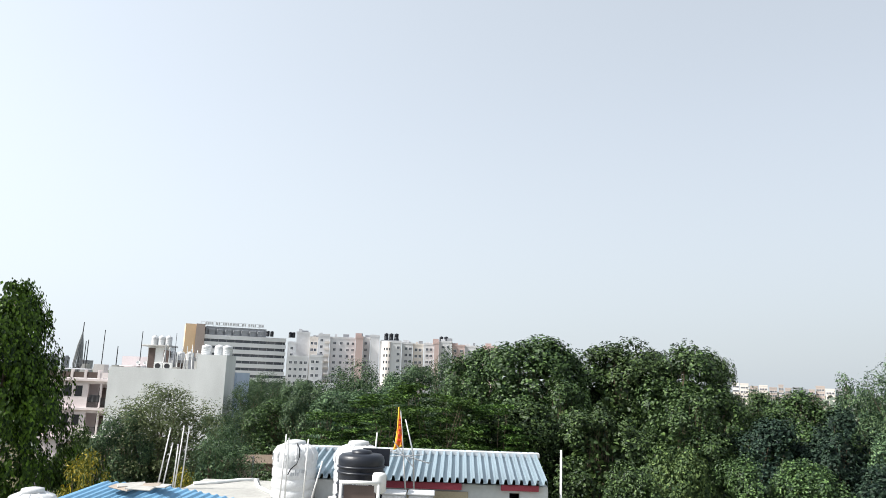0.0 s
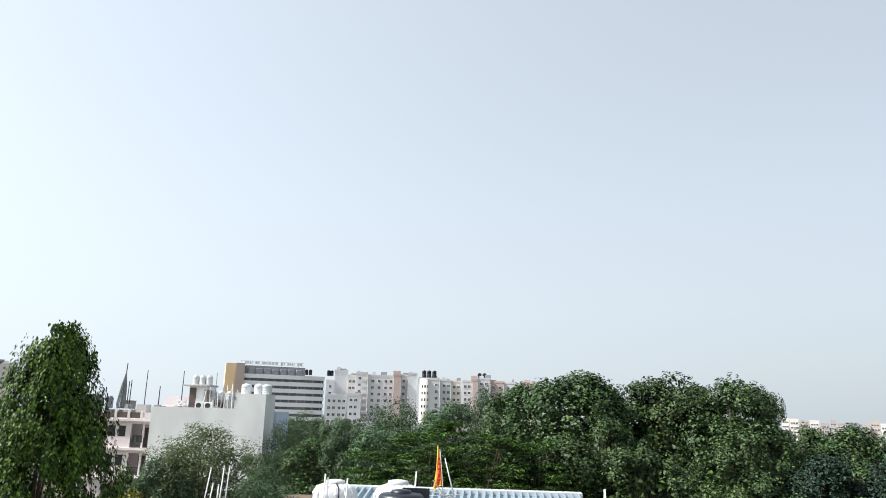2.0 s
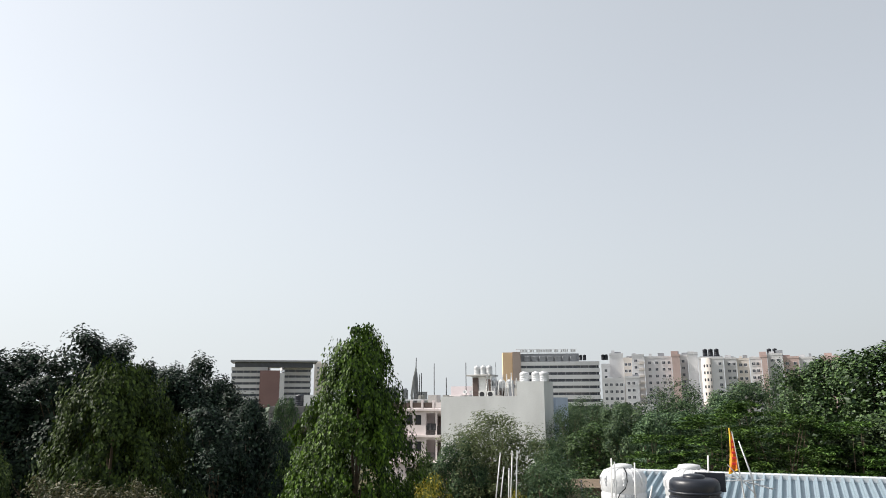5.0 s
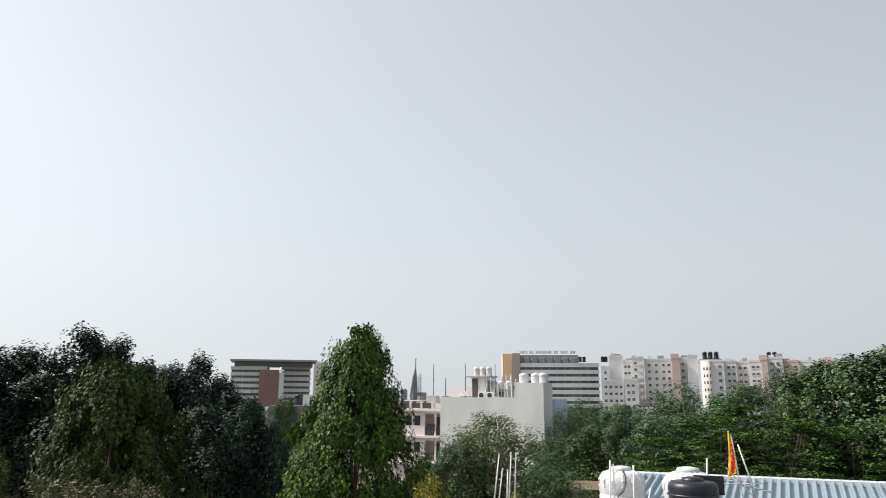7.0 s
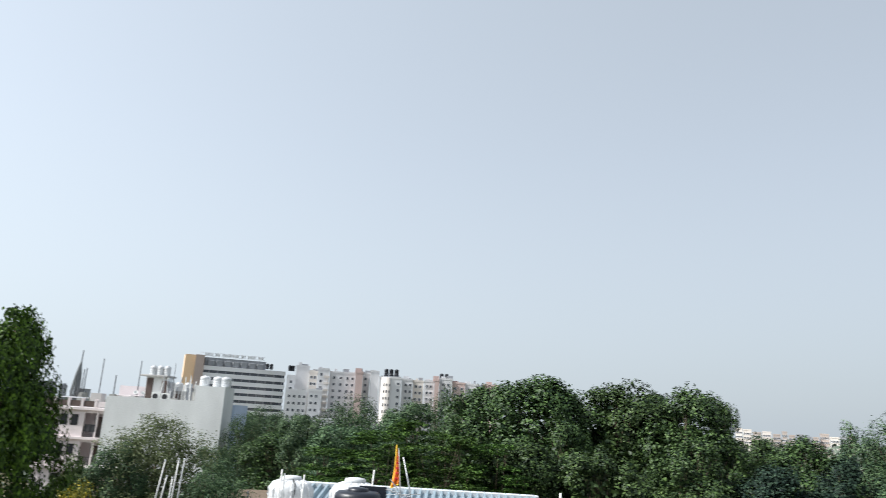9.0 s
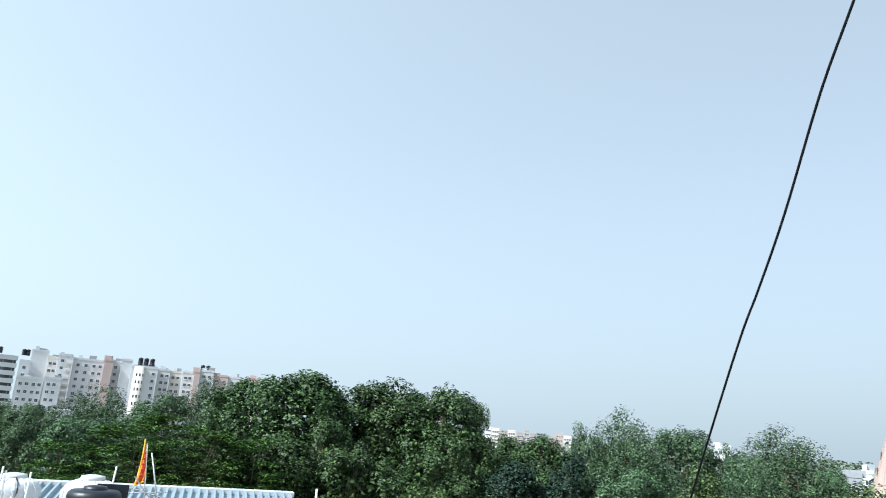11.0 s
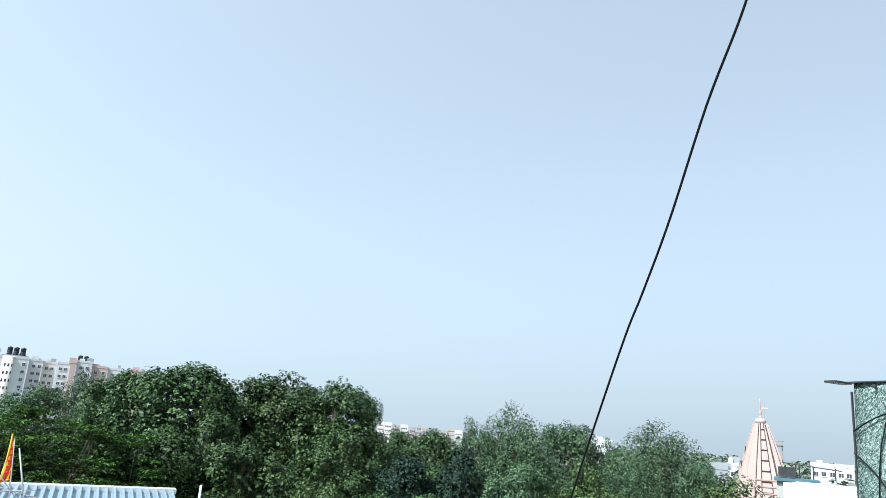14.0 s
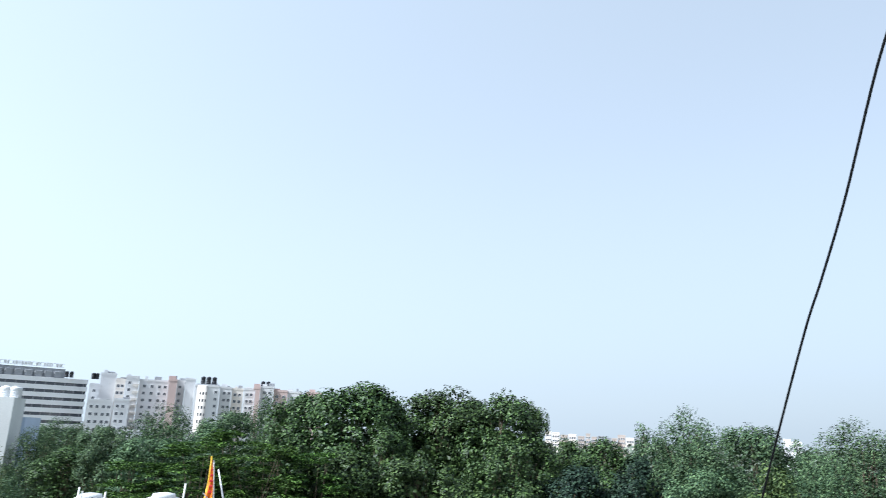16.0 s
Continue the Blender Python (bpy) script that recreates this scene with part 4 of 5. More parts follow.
water_tank(Matrix.Translation(spot(5.95, 18.1, SL)), 0.57, rise(-4.62, 18.1) - SL, "tank_white", "white plastic water tank behind a black one", "roof tanks", ribs=14)
black_tank = water_tank(Matrix.Translation(spot(5.68, 16.75, SL)), 0.515, rise(-5.3, 16.75) - SL, "tank_black", "ribbed black plastic water tank on the roof slab", "roof tanks", marks=0.1)
bh_tank = rise(-5.3, 16.75) - SL
part("cover_sheet", bevelled(box(B(), -0.02, 0.40, bh_tank * 0.72, 0.60, 0.44, bh_tank * 1.0), 0.01, 1), M["tank_black"], black_tank, "flat black sheet standing behind the tank")
for z in (0.3, 0.48, 0.66, 0.745):
    part("ring", lathe(B(), [(0.505, bh_tank * z - 0.03), (0.535, bh_tank * z - 0.012), (0.535, bh_tank * z + 0.012), (0.505, bh_tank * z + 0.03)], 40), M["tank_black"], black_tank)
water_tank(Matrix.Translation(spot(28.1, 17.6, SL - 0.9)), 0.5, rise(-7.85, 17.6) - SL + 0.9, "tank_white", "white water tank with a round lid beside blue sheets", "roof tanks", ribs=10)
stand = thing("tank_stand", spot(28.1, 17.6, 0), "cement pier under a white water tank", "stand")
part("pier", box(B(), -0.7, -0.7, 0, 0.7, 0.7, SL - 0.9), M["grey"], stand)
# small pressure cylinder on a white frame
st = thing("pipe_stand", spot(5.6, 15.6, SL), "white pipe stand round a dark panel", "stand")
zt = rise(-7.75, 15.5) - SL
for x in (-0.42, 0.36):
    part("post", tube(B(), [(x, 0, 0), (x, 0, zt)], 0.035, 8), M["pipe"], st)
part("top_rail", tube(B(), [(-0.46, 0, zt), (0.40, 0, zt)], 0.04, 8), M["pipe"], st)
part("dark_panel", box(B(), -0.36, 0.02, 0, 0.30, 0.05, zt - 0.06), M["frame"], st)
cy = thing("filter_cylinder", spot(4.25, 15.7, SL), "small white capped cylinder on a pipe", "cylinder")
z1 = rise(-6.95, 15.7) - SL
part("pipe", tube(B(), [(0, 0, 0), (0, 0, z1 - 0.4)], 0.03, 8), M["pipe"], cy)
part("body", lathe(B(), [(0.05, z1 - 0.42), (0.145, z1 - 0.38), (0.15, z1 - 0.06), (0.13, z1 - 0.01), (0.05, z1)], 18), M["pipe"], cy)
for x, y, w, h in ((-0.9, 16.6, 0.5, 0.5), (-0.3, 16.9, 0.55, 0.46)):
    tub = thing("white_tub", (x, y, SL), "white plastic tub on the roof slab", "tub", "roof tubs")
    part("body", bevelled(box(B(), -w / 2, -w / 2, 0, w / 2, w / 2, h), 0.04, 2), M["tank_white"], tub)
    part("rim", bevelled(box(B(), -w / 2 - 0.03, -w / 2 - 0.03, h, w / 2 + 0.03, w / 2 + 0.03, h + 0.04), 0.01, 1), M["tank_white"], tub)
# white pipes standing in front of the tanks
for az, d, el, off in ((11.55, 18.2, -4.3, 0.03), (11.25, 18.2, -4.55, 0.0), (9.85, 18.3, -4.6, 0.02), (9.0, 18.0, -6.2, 0.12), (4.75, 17.6, -4.0, 0.05)):
    pp = thing("stand_pipe", spot(az, d, SL), "thin white pipe standing on the roof", "pipe", "roof pipes")
    h = rise(el, d) - SL
    part("pipe", tube(B(), [(-off, 0, 0), (off, 0, h)], 0.018, 8), M["pipe"], pp)
    part("socket", tube(B(), [(-off, 0, 0), (-off * 0.8, 0, 0.1)], 0.032, 8), M["pipe"], pp)
low = thing("floor_pipe", spot(9.9, 18.3, SL), "white pipe running low along the roof", "pipe")
part("pipe", tube(B(), [(-0.9, 0, 0.03), (0.6, 0, 0.03), (0.62, 0, 0.14), (1.0, 0.1, 0.14)], 0.028, 8), M["pipe"], low)

# white poles at the slab's far corner
for az, d, el, lean in ((20.05, 20.5, -4.05, 0.10), (19.75, 20.6, -5.1, 0.08), (19.0, 20.6, -3.92, 0.05), (18.6, 20.6, -3.9, 0.04), (19.2, 20.7, -5.2, 0.02)):
    po = thing("roof_pole", spot(az, d, SL - 0.05), "thin white pole standing at the slab edge", "pole", "slab edge poles")
    h = rise(el, d) - SL
    part("shaft", tube(B(), [(-lean, 0, 0), (lean, 0, h + 0.05)], [0.018, 0.015], 8), M["pipe"], po)
    part("tip", tube(B(), [(lean, 0, h + 0.05), (lean, 0, h + 0.09)], 0.024, 8), M["galv"], po)
corner = thing("slab_corner_block", spot(19.3, 20.6, 0), "low cement block carrying roof poles", "block")
part("block", box(B(), -0.9, -0.5, 0, 0.9, 0.5, SL - 0.05), M["slab"], corner)
for az, d, el in ((-9.58, 19.5, -4.78), (-24.3, 30.0, -7.3), (-23.3, 30.0, -7.2), (-28.3, 30.0, -7.6)):
    po = thing("yard_pole", spot(az, d, 0), "tall thin pale pole standing in a yard", "pole", "yard poles")
    part("shaft", tube(B(), [(-0.03, 0, 0), (0, 0, rise(el, d))], [0.04, 0.028], 8), M["pipe"], po)

# flag and antenna
fl = thing("flag", spot(2.35, 18.4, SL - 0.3), "orange pennant with a yellow edge on a pole", "flag")
zf = lambda el: rise(el, 18.4) - SL + 0.3
part("pole", tube(B(), [(0.10, 0, 0), (-0.16, 0, zf(-2.3))], [0.022, 0.012], 8), M["pipe"], fl)
bm = B()
N = 14
FLAG_H = 1.02
grid = []
for i in range(N + 1):
    k = i / N
    row = []
    for j in range(7):
        q = j / 6
        x = -0.21 - 0.08 * k * (1 - q) + 0.11 * k * q + 0.03 * math.sin(3 * k)
        row.append(bm.verts.new((x, -0.03 - 0.06 * math.sin(7 * k + 8 * q) * k, zf(-2.05) - FLAG_H * k + 0.10 * q * k)))
    grid.append(row)
edge = [r[0].co.copy() for r in grid] + [v.co.copy() for v in grid[-1][1:]]
for r0, r1 in zip(grid, grid[1:]):
    for j in range(6):
        bm.faces.new((r0[j], r0[j + 1], r1[j + 1], r1[j])).smooth = True
cloth = part("cloth", bm, M["flag"], fl)
cloth.modifiers.new("thick", "SOLIDIFY").thickness = 0.006
part("edging", tube(B(), edge, 0.017, 5), M["flag_trim"], fl, "yellow flag edging")
for k, w in ((0.32, 0.025), (0.44, 0.035), (0.56, 0.045), (0.68, 0.05), (0.80, 0.055)):
    x = -0.20 + 0.015 * k + 0.03 * math.sin(3 * k)
    part("print_bar", bevelled(box(B(), x - w * 0.7, -0.118, zf(-2.05) - FLAG_H * k, x + w, -0.098, zf(-2.05) - FLAG_H * k + 0.05), 0.006, 1), M["flag_mark"], fl, "red printed mark on the pennant")

an = thing("television_antenna", spot(1.9, 18.0, SL - 0.3), "bent old television antenna on a thin mast", "antenna")
za = lambda el: rise(el, 18.0) - SL + 0.3
part("mast", tube(B(), [(0.14, 0, 0), (0.05, 0, za(-5.5)), (-0.17, 0, za(-2.95))], [0.022, 0.02, 0.012], 8), M["galv"], an)
part("boom", tube(B(), [(-0.65, 0.05, za(-5.25)), (0.45, -0.05, za(-6.15))], 0.014, 6), M["galv"], an)
part("boom", tube(B(), [(-0.6, 0.0, za(-5.75)), (0.30, 0.0, za(-5.55))], 0.012, 6), M["galv"], an)
part("strut", tube(B(), [(-0.45, 0.0, za(-4.6)), (0.1, 0.0, za(-6.6))], 0.014, 6), M["galv"], an)
for k in range(7):
    q = k / 6
    x, z = -0.6 + 1.0 * q, za(-5.28 - 0.84 * q)
    part("element", tube(B(), [(x - 0.22 + 0.03 * k, -0.3, z + 0.04), (x + 0.1, 0.3, z - 0.02)], 0.008, 5), M["galv"], an)

# faded blue roof sheets with boards on them
br = thing("blue_sheet_roof", (0, 0, 0), "faded blue corrugated sheets laid over a lower roof", "roof")
for k, (za0, za1) in enumerate(((9.98, 10.42), (10.44, 10.41), (10.42, 10.32), (10.33, 10.17))):
    x = -9.4 + k * 1.12
    part("roof_sheet", ribbed(x, x + 1.14, 0.19, 0.08, 0.035, 15.6, za0 - 0.5, 17.6 - 0.12 * k, za0, skew0=-0.5, skew1=0.55, tilt=(za1 - za0) / 1.14), M["roof_blue"], br)
part("support_wall", box(B(), -9.6, 15.7, 0, -4.2, 15.9, 9.4), M["offwhite"], br)
part("support_wall", box(B(), -9.2, 16.9, 0, -4.0, 17.1, 9.75), M["offwhite"], br)
random.seed(8)
for k, (az, d) in enumerate(((22.0, 18.4), (21.0, 18.3), (20.2, 18.2), (22.6, 18.3), (21.4, 17.8))):
    bd = thing("loose_board", Matrix.Translation(spot(az, d, rise(-7.95 - 0.06 * k, d) + 0.02)) @ pose(0, 0, 0, 10, random.uniform(-4, 4), random.uniform(-40, 30)), "weathered board lying on blue roof sheets", "board", "boards on the blue roof")
    part("plank", bevelled(box(B(), -0.3, -0.12, 0, 0.3, 0.12, 0.03), 0.008, 1), M["wood"] if k % 2 else M["slab"], bd)

# low sheds and walls in the yard beyond
for az, d, el, w, mat_name, lab in ((14.0, 62, -6.3, 7, "bark", "long low shed roofed with rusty red sheets"), (12.5, 66, -6.0, 4, "bark", "grey yard wall among the trees"), (24.3, 70, -4.6, 5, "pink", "low pink wall below the flats")):
    lo = thing("low_shed", Matrix.Translation(spot(az, d)) @ pose(0, 0, 0, 0, 0, az), lab, "shed")
    h = rise(el, d)
    part("wall", box(B(), -w / 2, 0, 0, w / 2, 3, h - 0.3), M["far_brown"], lo)
    part("roof", box(B(), -w / 2 - 0.3, -0.4, h - 0.3, w / 2 + 0.3, 3.3, h - 0.1), M[mat_name], lo)
    for x in np.arange(-w / 2 + 0.5, w / 2, 1.6):
        part("fence_post", box(B(), x, -1.0, 0, x + 0.15, -0.85, h + 0.2), M["far_grey"], lo)

# ---------- temple spire and the houses beside it ----------
TD = 80.0
tp = thing("temple_spire", Matrix.Translation(spot(-50.25, TD)) @ pose(0, 0, 0, 0, 0, -50 + 9), "peach-coloured temple spire with brown mouldings", "temple")


def curvilinear(z):
    """Half width of the spire by height."""
    k = min(1, max(0, (z - rise(-2.6, TD)) / (rise(2.55, TD) - rise(-2.6, TD))))
    return 2.62 - 1.60 * k - 0.42 * k ** 2


bm = B()
zs = np.linspace(6, rise(2.5, TD), 22)
plan = [(-1, -0.45), (-0.78, -0.45), (-0.78, -0.78), (-0.45, -0.78), (-0.45, -1), (0.45, -1), (0.45, -0.78), (0.78, -0.78), (0.78, -0.45), (1, -0.45), (1, 0.45), (0.78, 0.45), (0.78, 0.78), (0.45, 0.78), (0.45, 1), (-0.45, 1), (-0.45, 0.78), (-0.78, 0.78), (-0.78, 0.45), (-1, 0.45)]
rings = [[bm.verts.new((x * curvilinear(z), y * curvilinear(z), z)) for x, y in plan] for z in zs]
for q, w in zip(rings, rings[1:]):
    for k in range(len(plan)):
        bm.faces.new((q[k], q[(k + 1) % len(plan)], w[(k + 1) % len(plan)], w[k]))
bm.faces.new(rings[-1])
part("spire_body", bm, M["temple"], tp)
part("base", box(B(), -2.6, -2.6, 0, 2.6, 2.6, 6.02), M["temple"], tp)
for s in (-1, 1):
    for off in (0.2, 0.43):
        pts = [(s * off * curvilinear(z), -curvilinear(z) - 0.02, z) for z in zs[4:]]
        part("rib", tube(B(), pts, 0.038 if off < 0.3 else 0.035, 5), M["temple_line"], tp)
        pts = [(-curvilinear(z) - 0.02, s * off * curvilinear(z), z) for z in zs[4:]]
        if off > 0.3:
            part("rib", tube(B(), pts, 0.022, 5), M["temple_rib"], tp)
for z in np.arange(zs[4], zs[-1], 0.98):
    r = curvilinear(z)
    part("rung", box(B(), -0.2 * r, -r - 0.05, z, 0.2 * r, -r + 0.02, z + 0.11), M["temple_line"], tp)
for z in (9.2, 9.9, 10.5, 11.1):
    r = curvilinear(z) * 0.455
    part("course", box(B(), -r, -curvilinear(z) - 0.06, z, r, -curvilinear(z) + 0.1, z + 0.12), M["temple_rib"], tp)
for z, r in ((11.6, 0.5), (13.0, 0.42)):
    q = curvilinear(z + 0.5)
    bm = B()
    tube(bm, [(-q - 0.03, -r * 0.6, z), (-q + 0.1, 0, z + 1.2), (-q - 0.03, r * 0.6, z)], 0.05, 5)
    part("niche_arch", bm, M["temple_line"], tp)
zt = rise(2.5, TD)
part("crown_disc", lathe(B(), [(0.42, zt), (0.50, zt + 0.10), (0.54, zt + 0.22), (0.48, zt + 0.36), (0.36, zt + 0.45), (0.30, zt + 0.5)], 24), M["temple"], tp)
part("finial", lathe(B(), [(0.22, zt + 0.5), (0.17, zt + 0.62), (0.08, zt + 0.8), (0.14, zt + 0.95), (0.12, zt + 1.1), (0.05, zt + 1.3), (0.08, zt + 1.55), (0.04, zt + 1.8), (0.05, zt + 2.0), (0.02, zt + 2.5)], 16), M["temple_rib"], tp)
part("flag_staff", tube(B(), [(-0.45, 0, zt + 0.2), (-0.5, 0, rise(4.36, TD))], 0.035, 6), M["galv"], tp)
part("flag_staff", tube(B(), [(0.35, 0, zt + 0.2), (0.38, 0, rise(4.1, TD))], 0.03, 6), M["galv"], tp)
part("cross_arm", tube(B(), [(0.15, 0, zt + 1.5), (0.7, 0, zt + 1.5)], 0.05, 6), M["white"], tp)
scaf = thing("scaffold", Matrix.Translation(spot(-50.65, TD + 0.5)) @ pose(0, 0, 0, 0, 0, -50), "bamboo scaffold platforms beside the spire", "scaffold")
for x in (0.2, 1.3):
    part("upright", tube(B(), [(x, 0, 0), (x, 0, rise(1.6, TD))], 0.05, 6), M["wood"], scaf)
for z in (rise(1.35, TD), rise(1.0, TD), rise(-0.1, TD), rise(-0.4, TD)):
    part("ledger", tube(B(), [(-0.9, 0, z), (1.5, 0, z + 0.05)], 0.045, 6), M["wood"], scaf)
part("platform", box(B(), 0.0, -0.5, rise(1.1, TD), 1.3, 0.5, rise(1.1, TD) + 0.08), M["wood"], scaf)

wh = thing("white_house", Matrix.Translation(spot(-51.55, 26)) @ pose(0, 0, 0, 0, 0, -56), "bright white house wall with a low parapet", "building")
part("wall", box(B(), 0, 0, 0, 7, 6, rise(-1.55, 26)), M["white"], wh)
part("parapet", box(B(), 0, 0, rise(-1.55, 26), 7, 0.2, rise(-1.38, 26)), M["white"], wh)
bh = thing("blue_tin_house", Matrix.Translation(spot(-52.3, 60)) @ pose(0, 0, 0, 0, 0, -52), "house with a blue tin roof and pipe rails", "building")
part("wall", box(B(), -1.2, 0, 0, 3.0, 4, rise(-1.3, 60)), M["grey"], bh)
part("roof", box(B(), -1.4, -0.3, rise(-1.3, 60), 1.6, 4.2, rise(-1.1, 60)), M["roof_teal"], bh)
for x in (-0.6, 0.3, 1.2, 2.6):
    part("rail_post", tube(B(), [(x, 0, rise(-1.05, 60)), (x, 0, rise(-0.2, 60))], 0.05, 6), M["iron"], bh)
part("rail", tube(B(), [(-0.8, 0, rise(-0.05, 60)), (3.0, 0, rise(-0.35, 60))], 0.05, 6), M["iron"], bh)
part("cabin", box(B(), -1.1, 1, rise(-1.05, 60), 0.1, 2.5, rise(-0.35, 60)), M["iron"], bh)

# ---------- own terrace: floor, parapet, green side screen, cable ----------
own = thing("own_building", (0, 0, 0), "building whose open terrace is the viewpoint", "building")
part("body", box(B(), -5, -9, 0, 3.6, 1.0, 11.3), M["offwhite"], own)
part("terrace_floor", box(B(), -5, -9, 11.3, 3.6, 1.0, 11.45), M["slab"], own)
part("parapet", box(B(), -5, 0.8, 11.45, 3.6, 1.0, 12.35), M["offwhite"], own)
part("rear_room", box(B(), -5, -9, 11.45, 3.2, -4.5, 14.4), M["offwhite"], own)
scr = thing("green_screen_wall", (3.31, 0, 11.45), "green crinkled plastic side screen with a metal cap", "screen")
zs0, zs1 = 0.0, rise(5.52, 4.0) - 11.45
bm = B()
bmesh.ops.create_grid(bm, x_segments=60, y_segments=30, size=0.5)
for v in bm.verts:
    y, z = 2.22 - (v.co.x + 0.5) * 4.4, zs0 + (v.co.y + 0.5) * (zs1 - zs0)
    v.co = Vector((0.012 * math.sin(y * 9 + z * 3) + 0.006 * noise.noise((y * 4, z * 4, 0)), y, z))
for f in bm.faces:
    f.smooth = True
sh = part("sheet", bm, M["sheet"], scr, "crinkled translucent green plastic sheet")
sh.modifiers.new("thick", "SOLIDIFY").thickness = 0.006
part("edge_post", box(B(), -0.004, 2.225, 0, 0.006, 2.232, zs1 - 0.04), M["iron"], scr)
bm = B()
box(bm, -0.018, -2.2, zs1, 0.03, 2.24, zs1 + 0.006)
box(bm, -0.095, 2.242, zs1 - 0.004, 0.03, 2.30, zs1 + 0.006)
part("metal_cap", bm, M["iron"], scr, "folded metal cap strip")
for y in (2.1, 1.75, 1.3, 0.9):
    part("rivet", tube(B(), [(-0.03, y, zs1 - 0.02), (-0.016, y, zs1 - 0.02)], 0.009, 8), M["iron"], scr)
ledge = thing("screen_ledge", (3.31, 0, 0), "narrow cement ledge under the green screen", "ledge")
part("ledge", box(B(), -0.1, 1.002, 0, 0.29, 2.35, 11.45), M["slab"], ledge)
# wires looping over the screen
def smooth(p):
    """More points along a curve through the given ones."""
    out = []
    for i in range(len(p) - 1):
        a_, b_, c_, d_ = p[max(i - 1, 0)], p[i], p[i + 1], p[min(i + 2, len(p) - 1)]
        for k in np.linspace(0, 1, 6, endpoint=False):
            out.append(0.5 * ((2 * b_) + (c_ - a_) * k + (2 * a_ - 5 * b_ + 4 * c_ - d_) * k * k + (3 * b_ - a_ - 3 * c_ + d_) * k ** 3))
    return out + [p[-1]]


for pts in (((2.217, 0.161), (2.135, 0.211), (2.045, 0.246), (1.948, 0.27), (1.852, 0.283), (1.5, 0.29)), ((1.978, 0.385), (2.045, 0.246), (2.074, 0.153), (2.094, 0.076), (2.113, -0.082), (2.113, -0.194), (2.1, -0.8)), ((2.221, 0.063), (2.131, -0.016), (2.073, -0.098), (2.041, -0.185), (2.03, -0.28), (2.02, -0.8))):
    wr = thing("screen_wire", (3.288, 0, 0), "thin black wire looping over the green screen", "wire", "screen wires")
    bm = B()
    p = [Vector((0, y, 13 + z)) for y, z in pts]
    part("strand", tube(bm, smooth(p), 0.0034, 6), M["cable"], wr)

# the slack cable from overhead down to the lower roofs
cb = thing("overhead_cable", (0, 0, 0), "slack black cable running down past the terrace", "cable")
ways = ((-55.0, 44, 1.75), (-52.6, 38.4, 1.85), (-50.15, 32.4, 2.0), (-47.05, 25.8, 2.15), (-44.1, 17.35, 2.35), (-42.1, 11.9, 2.5), (-40.75, 8.35, 2.6), (-38.45, 1.1, 2.85), (-36.75, -4.6, 3.1), (-35.4, -9.5, 3.3), (-33.5, -18.0, 3.6))
run = [Vector((2.9, -4.49, 14.3)), Vector((2.55, -2.2, 14.75))] + [spot(az_, d_, rise(el_, d_)) for az_, el_, d_ in ways] + [Vector((2.7, 2.75, 11.35)), Vector((3.2, 2.1, 11.42))]
part("strand", tube(B(), smooth(run), 0.0040, 10), M["cable"], cb)
part("wall_hook", tube(B(), [(2.9, -4.5, 14.3), (2.9, -4.46, 14.3), (2.9, -4.45, 14.33)], 0.008, 6), M["iron"], cb)

# ---------- trees ----------
BROAD = [broad_tree(16, 3.6, 215, 76, 0.178, "leaf_broad", s) for s in (1, 2, 3)]
FINE = [broad_tree(13, 3.4, 205, 62, 0.147, "leaf_fine", 11, 0.2, 0.3), fine_tree(13, 3.4, 250, 76, 0.155, "leaf_fine", 12), broad_tree(13, 3.4, 205, 62, 0.147, "leaf_fine", 13, 0.2, 0.26)]
DARK = [broad_tree(15, 3.6, 200, 64, 0.175, "leaf_shade_dark", s, 0.12, 0.10) for s in (61, 62)]
OLIVE = [fine_tree(12, 3.6, 330, 80, 0.14, "leaf_olive", 71, 0.2)]
LAYER = [layered_tree(12, 3.6, 150, 110, 0.25, "leaf_layer", s) for s in (21, 22)]
LIGHT = [broad_tree(12, 3.2, 185, 72, 0.158, "leaf_light", s, 0.15) for s in (31, 32)]
DROOP = drooping_tree(16.2, [(3, 3.7), (6, 3.5), (9, 3.0), (11.2, 2.35), (12.5, 1.85), (13.9, 1.38), (15, 1.12), (15.6, 1.0), (16.05, 0.75)], 7600, 11, 0.145, "leaf_droop", 41)
DROOP2 = drooping_tree(14.6, [(2, 3.6), (5, 3.4), (8.5, 2.9), (11, 2.2), (13, 1.5), (14.3, 0.7)], 5200, 11, 0.15, "leaf_droop_shaded", 42)
SHRUB = [fine_tree(10.5, 1.6, 80, 80, 0.13, "leaf_yellow", 51, 0.65), fine_tree(10.5, 2.2, 120, 100, 0.14, "leaf_dry", 52, 0.6)]
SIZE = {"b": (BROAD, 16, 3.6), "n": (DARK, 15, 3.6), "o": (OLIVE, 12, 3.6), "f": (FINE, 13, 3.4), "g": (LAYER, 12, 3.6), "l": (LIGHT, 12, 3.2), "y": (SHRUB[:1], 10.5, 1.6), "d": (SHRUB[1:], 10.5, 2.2)}
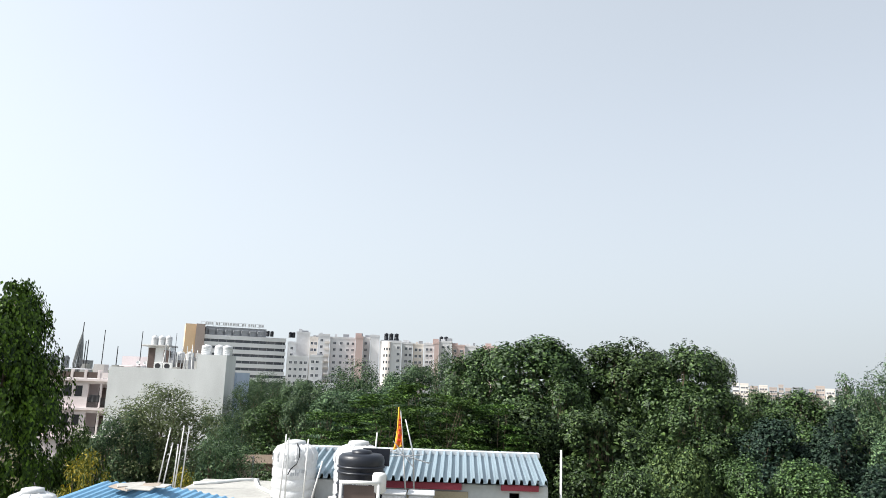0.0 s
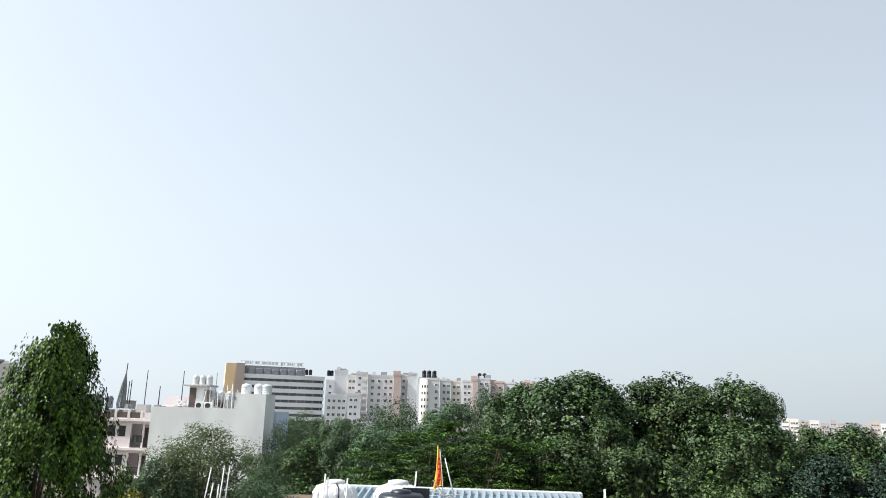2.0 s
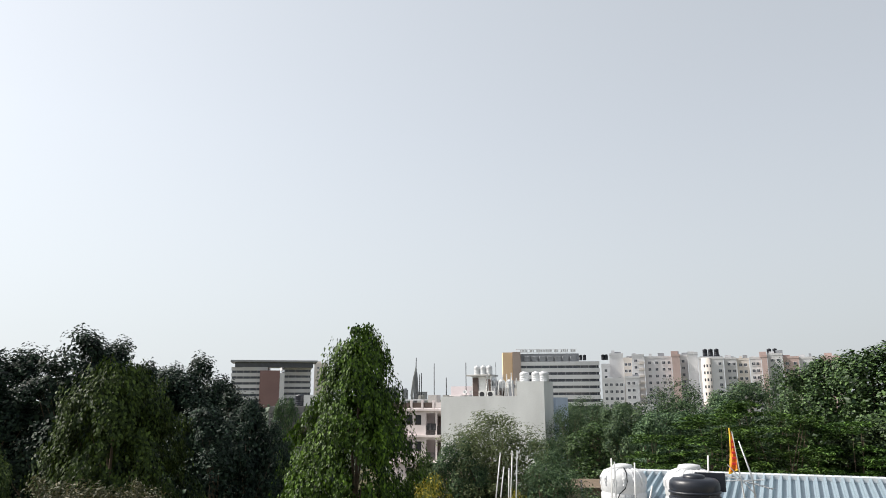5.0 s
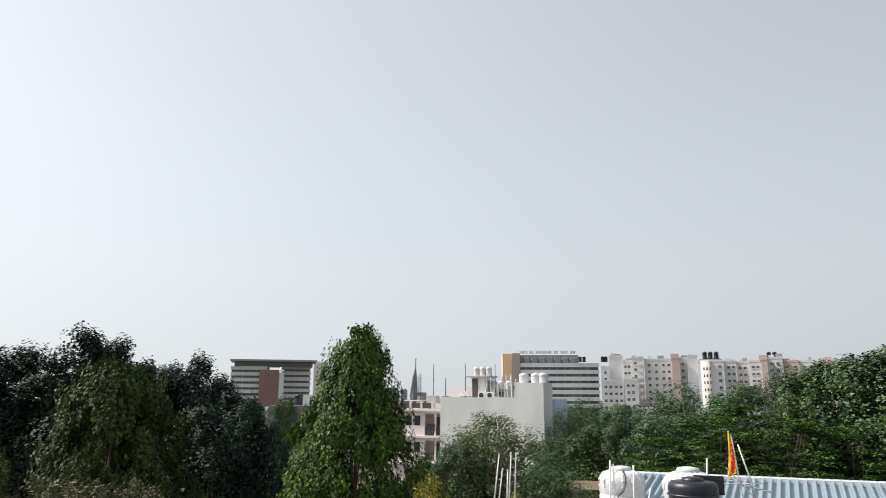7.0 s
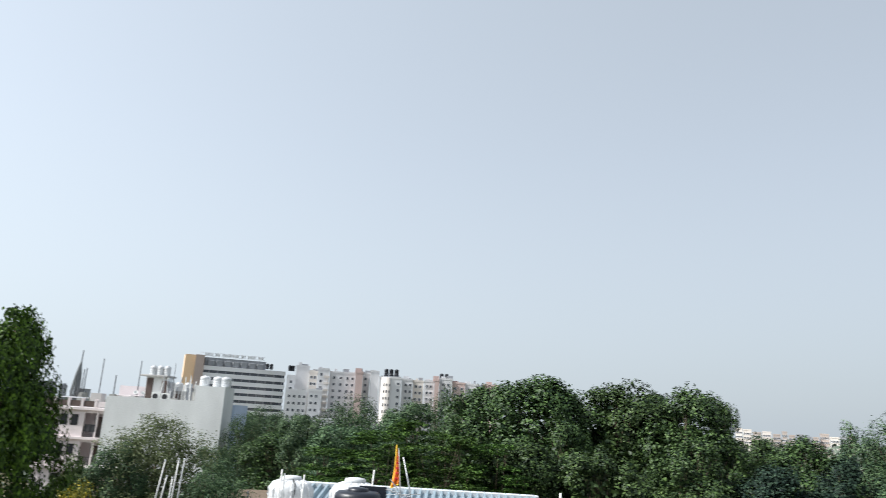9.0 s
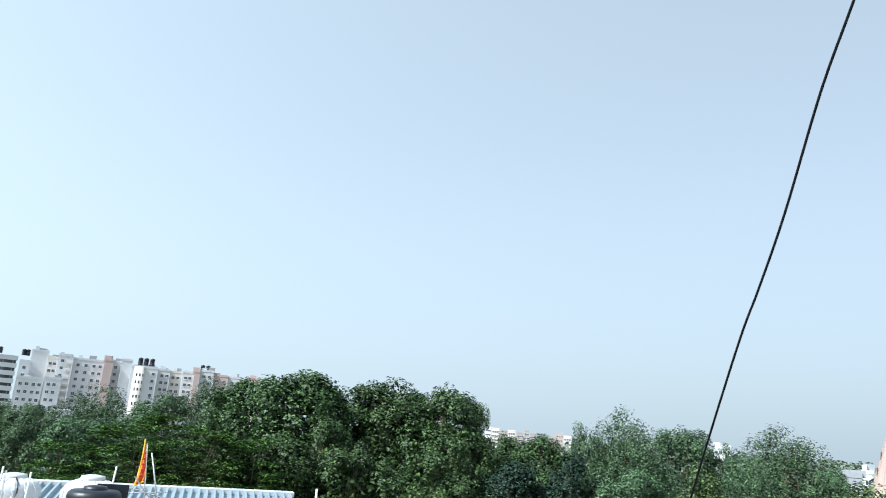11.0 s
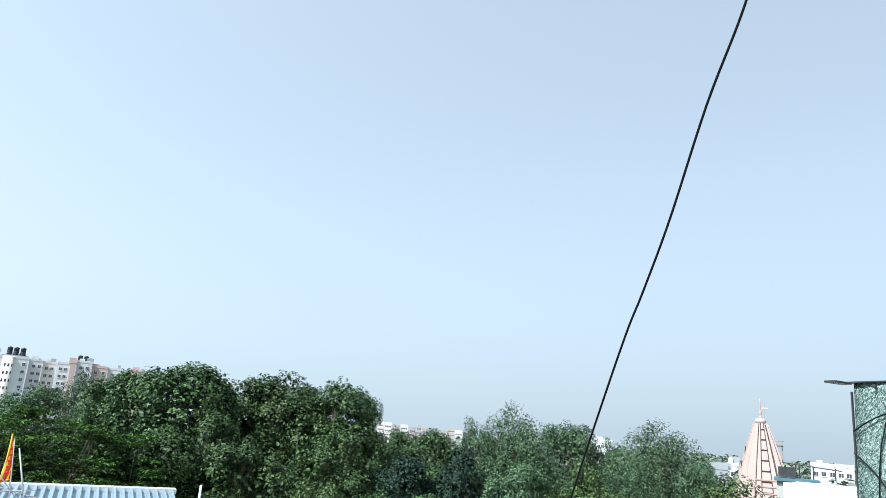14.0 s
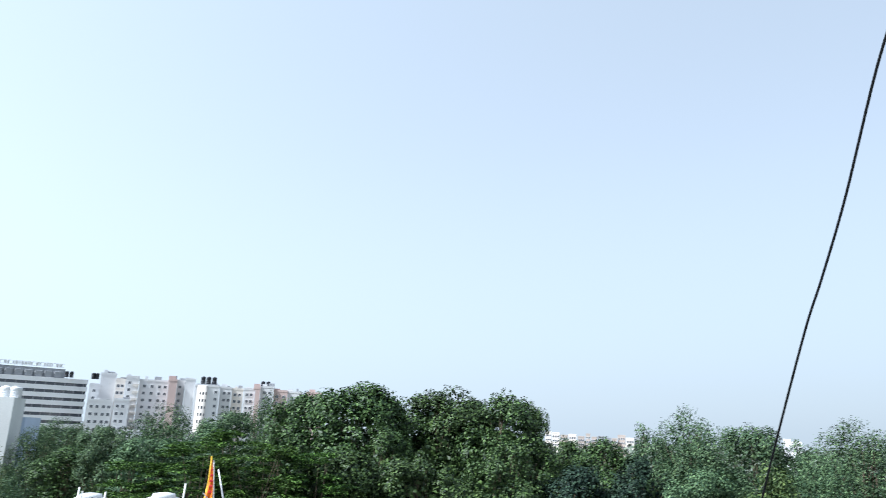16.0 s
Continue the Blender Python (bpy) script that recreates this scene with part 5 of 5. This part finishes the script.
WORDS = {"n": ("shade_dark_tree", "dense dark blue-green tree, small leaves darkened with painted shade", "dark trees"), "o": ("olive_tree", "open olive-green tree with thin twigs before a white wall", "olive-green trees"),
         "b": ("broadleaf_tree", "dense dark-green broadleaf tree with a rounded crown", "broadleaf trees"), "f": ("feathery_tree", "open grey-green tree with fine leaves", "fine-leaved trees"),
         "g": ("layered_tree", "spreading tree with flat feathery green sprays", "layered trees"), "l": ("light_green_tree", "fresh green bushy tree with small leaves", "light green trees"),
         "y": ("flowering_shrub", "shrub covered in yellow flowers behind the roofs", "flowering shrubs"), "d": ("dry_shrub", "low shrub with dry reddish leaves", "dry shrubs")}
random.seed(5)
# kind, bearing, distance, elevation of the top, width in degrees
TREES = []
# n at -24.5, -28.8 and -31: dark leaves stand in for shade there
for row in """b -7.2 46 3.8 9.6;b -14.0 47 3.6 8.6;b -18.7 46 3.3 8.8;b -16.4 49 3.0 8;b -10.6 48 2.6 8;b -20.9 49 2.5 4.2;b -3.6 49 2.9 6.5;b -25.8 50 0.15 8;b -23.4 54 0.1 5
b -6 37 -1.2 9;b -12.5 36 -1.5 9;l -18 32 -3.9 7;b -22.7 33 -4.6 7;b -26.8 34 -4.4 7;b -18.5 41 -0.4 8;n -24.5 41 -1.8 8;b -9.5 42 0.4 7
g 4.2 36 -1.3 9;g -1 35 -1.4 9;g 8 37 -2.8 7;g 1.6 39 -0.4 8;g -4.5 35 -1.8 7
f 6.5 60 0.9 6;f 2 62 1.2 6;f 9.6 58 -0.4 5;f -1 58 1.9 5;f 7.6 50 -0.9 7;f 4 55 0.3 6
f 13 95 -0.2 5;f 10.6 92 -0.3 4;f 15.2 100 -0.2 4;b 12.4 72 -1.6 5;f 14.5 80 -0.9 4
o 20.4 48 -1.3 9.4;f 16.4 56 -3.0 4;f 22.8 46 -2.8 5;l 25.6 47 -4.0 4;f 16 44 -4.5 6
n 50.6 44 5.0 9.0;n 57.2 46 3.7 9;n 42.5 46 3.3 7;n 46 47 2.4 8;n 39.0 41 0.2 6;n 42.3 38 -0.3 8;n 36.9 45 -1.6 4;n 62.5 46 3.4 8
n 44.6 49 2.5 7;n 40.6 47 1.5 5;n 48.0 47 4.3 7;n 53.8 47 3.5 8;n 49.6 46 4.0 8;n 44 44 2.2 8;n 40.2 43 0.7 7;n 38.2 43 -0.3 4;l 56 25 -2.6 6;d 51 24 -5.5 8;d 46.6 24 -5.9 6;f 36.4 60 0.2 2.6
f -29.4 53 1.3 4.5;f -32.6 53 2.0 6.5;f -36.3 55 1.5 7;f -39.6 57 0.5 5;f -43.4 60 1.5 7.5;f -46 58 -0.6 3.4;f -34 48 0.4 7;f -41 50 -0.6 6
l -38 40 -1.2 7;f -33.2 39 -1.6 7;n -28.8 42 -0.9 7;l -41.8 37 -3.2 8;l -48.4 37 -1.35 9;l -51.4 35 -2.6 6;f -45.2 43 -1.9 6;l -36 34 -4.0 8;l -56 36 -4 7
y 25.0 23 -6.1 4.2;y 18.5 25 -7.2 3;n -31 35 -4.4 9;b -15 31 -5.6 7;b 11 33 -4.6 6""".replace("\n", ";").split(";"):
    kind, *v = row.split()
    TREES.append((kind, *map(float, v)))
count = {}
for kind, az, d, el, wide in TREES:
    kinds, H, R = SIZE[kind]
    name, label, group = WORDS[kind]
    count[kind] = count.get(kind, 0) + 1
    s = d * math.tan(radians(wide / 2)) / R * 1.06
    m = Matrix.Translation(spot(az, d)) @ pose(0, 0, 0, 0, 0, random.uniform(0, 360)) @ Matrix.Diagonal((s, s, rise(el + (0.15 if kind == "b" else 0.2), d) / H, 1))
    plant(name, kinds[count[kind] % len(kinds)], m, label, "shrub" if "shrub" in name else "tree", group)
plant("drooping_tree", DROOP, Matrix.Translation(spot(30.9, 30)) @ pose(0, 0, 0, 0, 0, 40), "tall conical tree with drooping bright green leaves", "tree", "drooping trees")
plant("drooping_tree", DROOP2, Matrix.Translation(spot(48.2, 32)) @ pose(0, 0, 0, 0, 0, 200) @ Matrix.Diagonal((1.05, 1.05, 1.035, 1)), "broad conical tree, drooping green leaves dimmed with painted shade", "tree", "drooping trees")
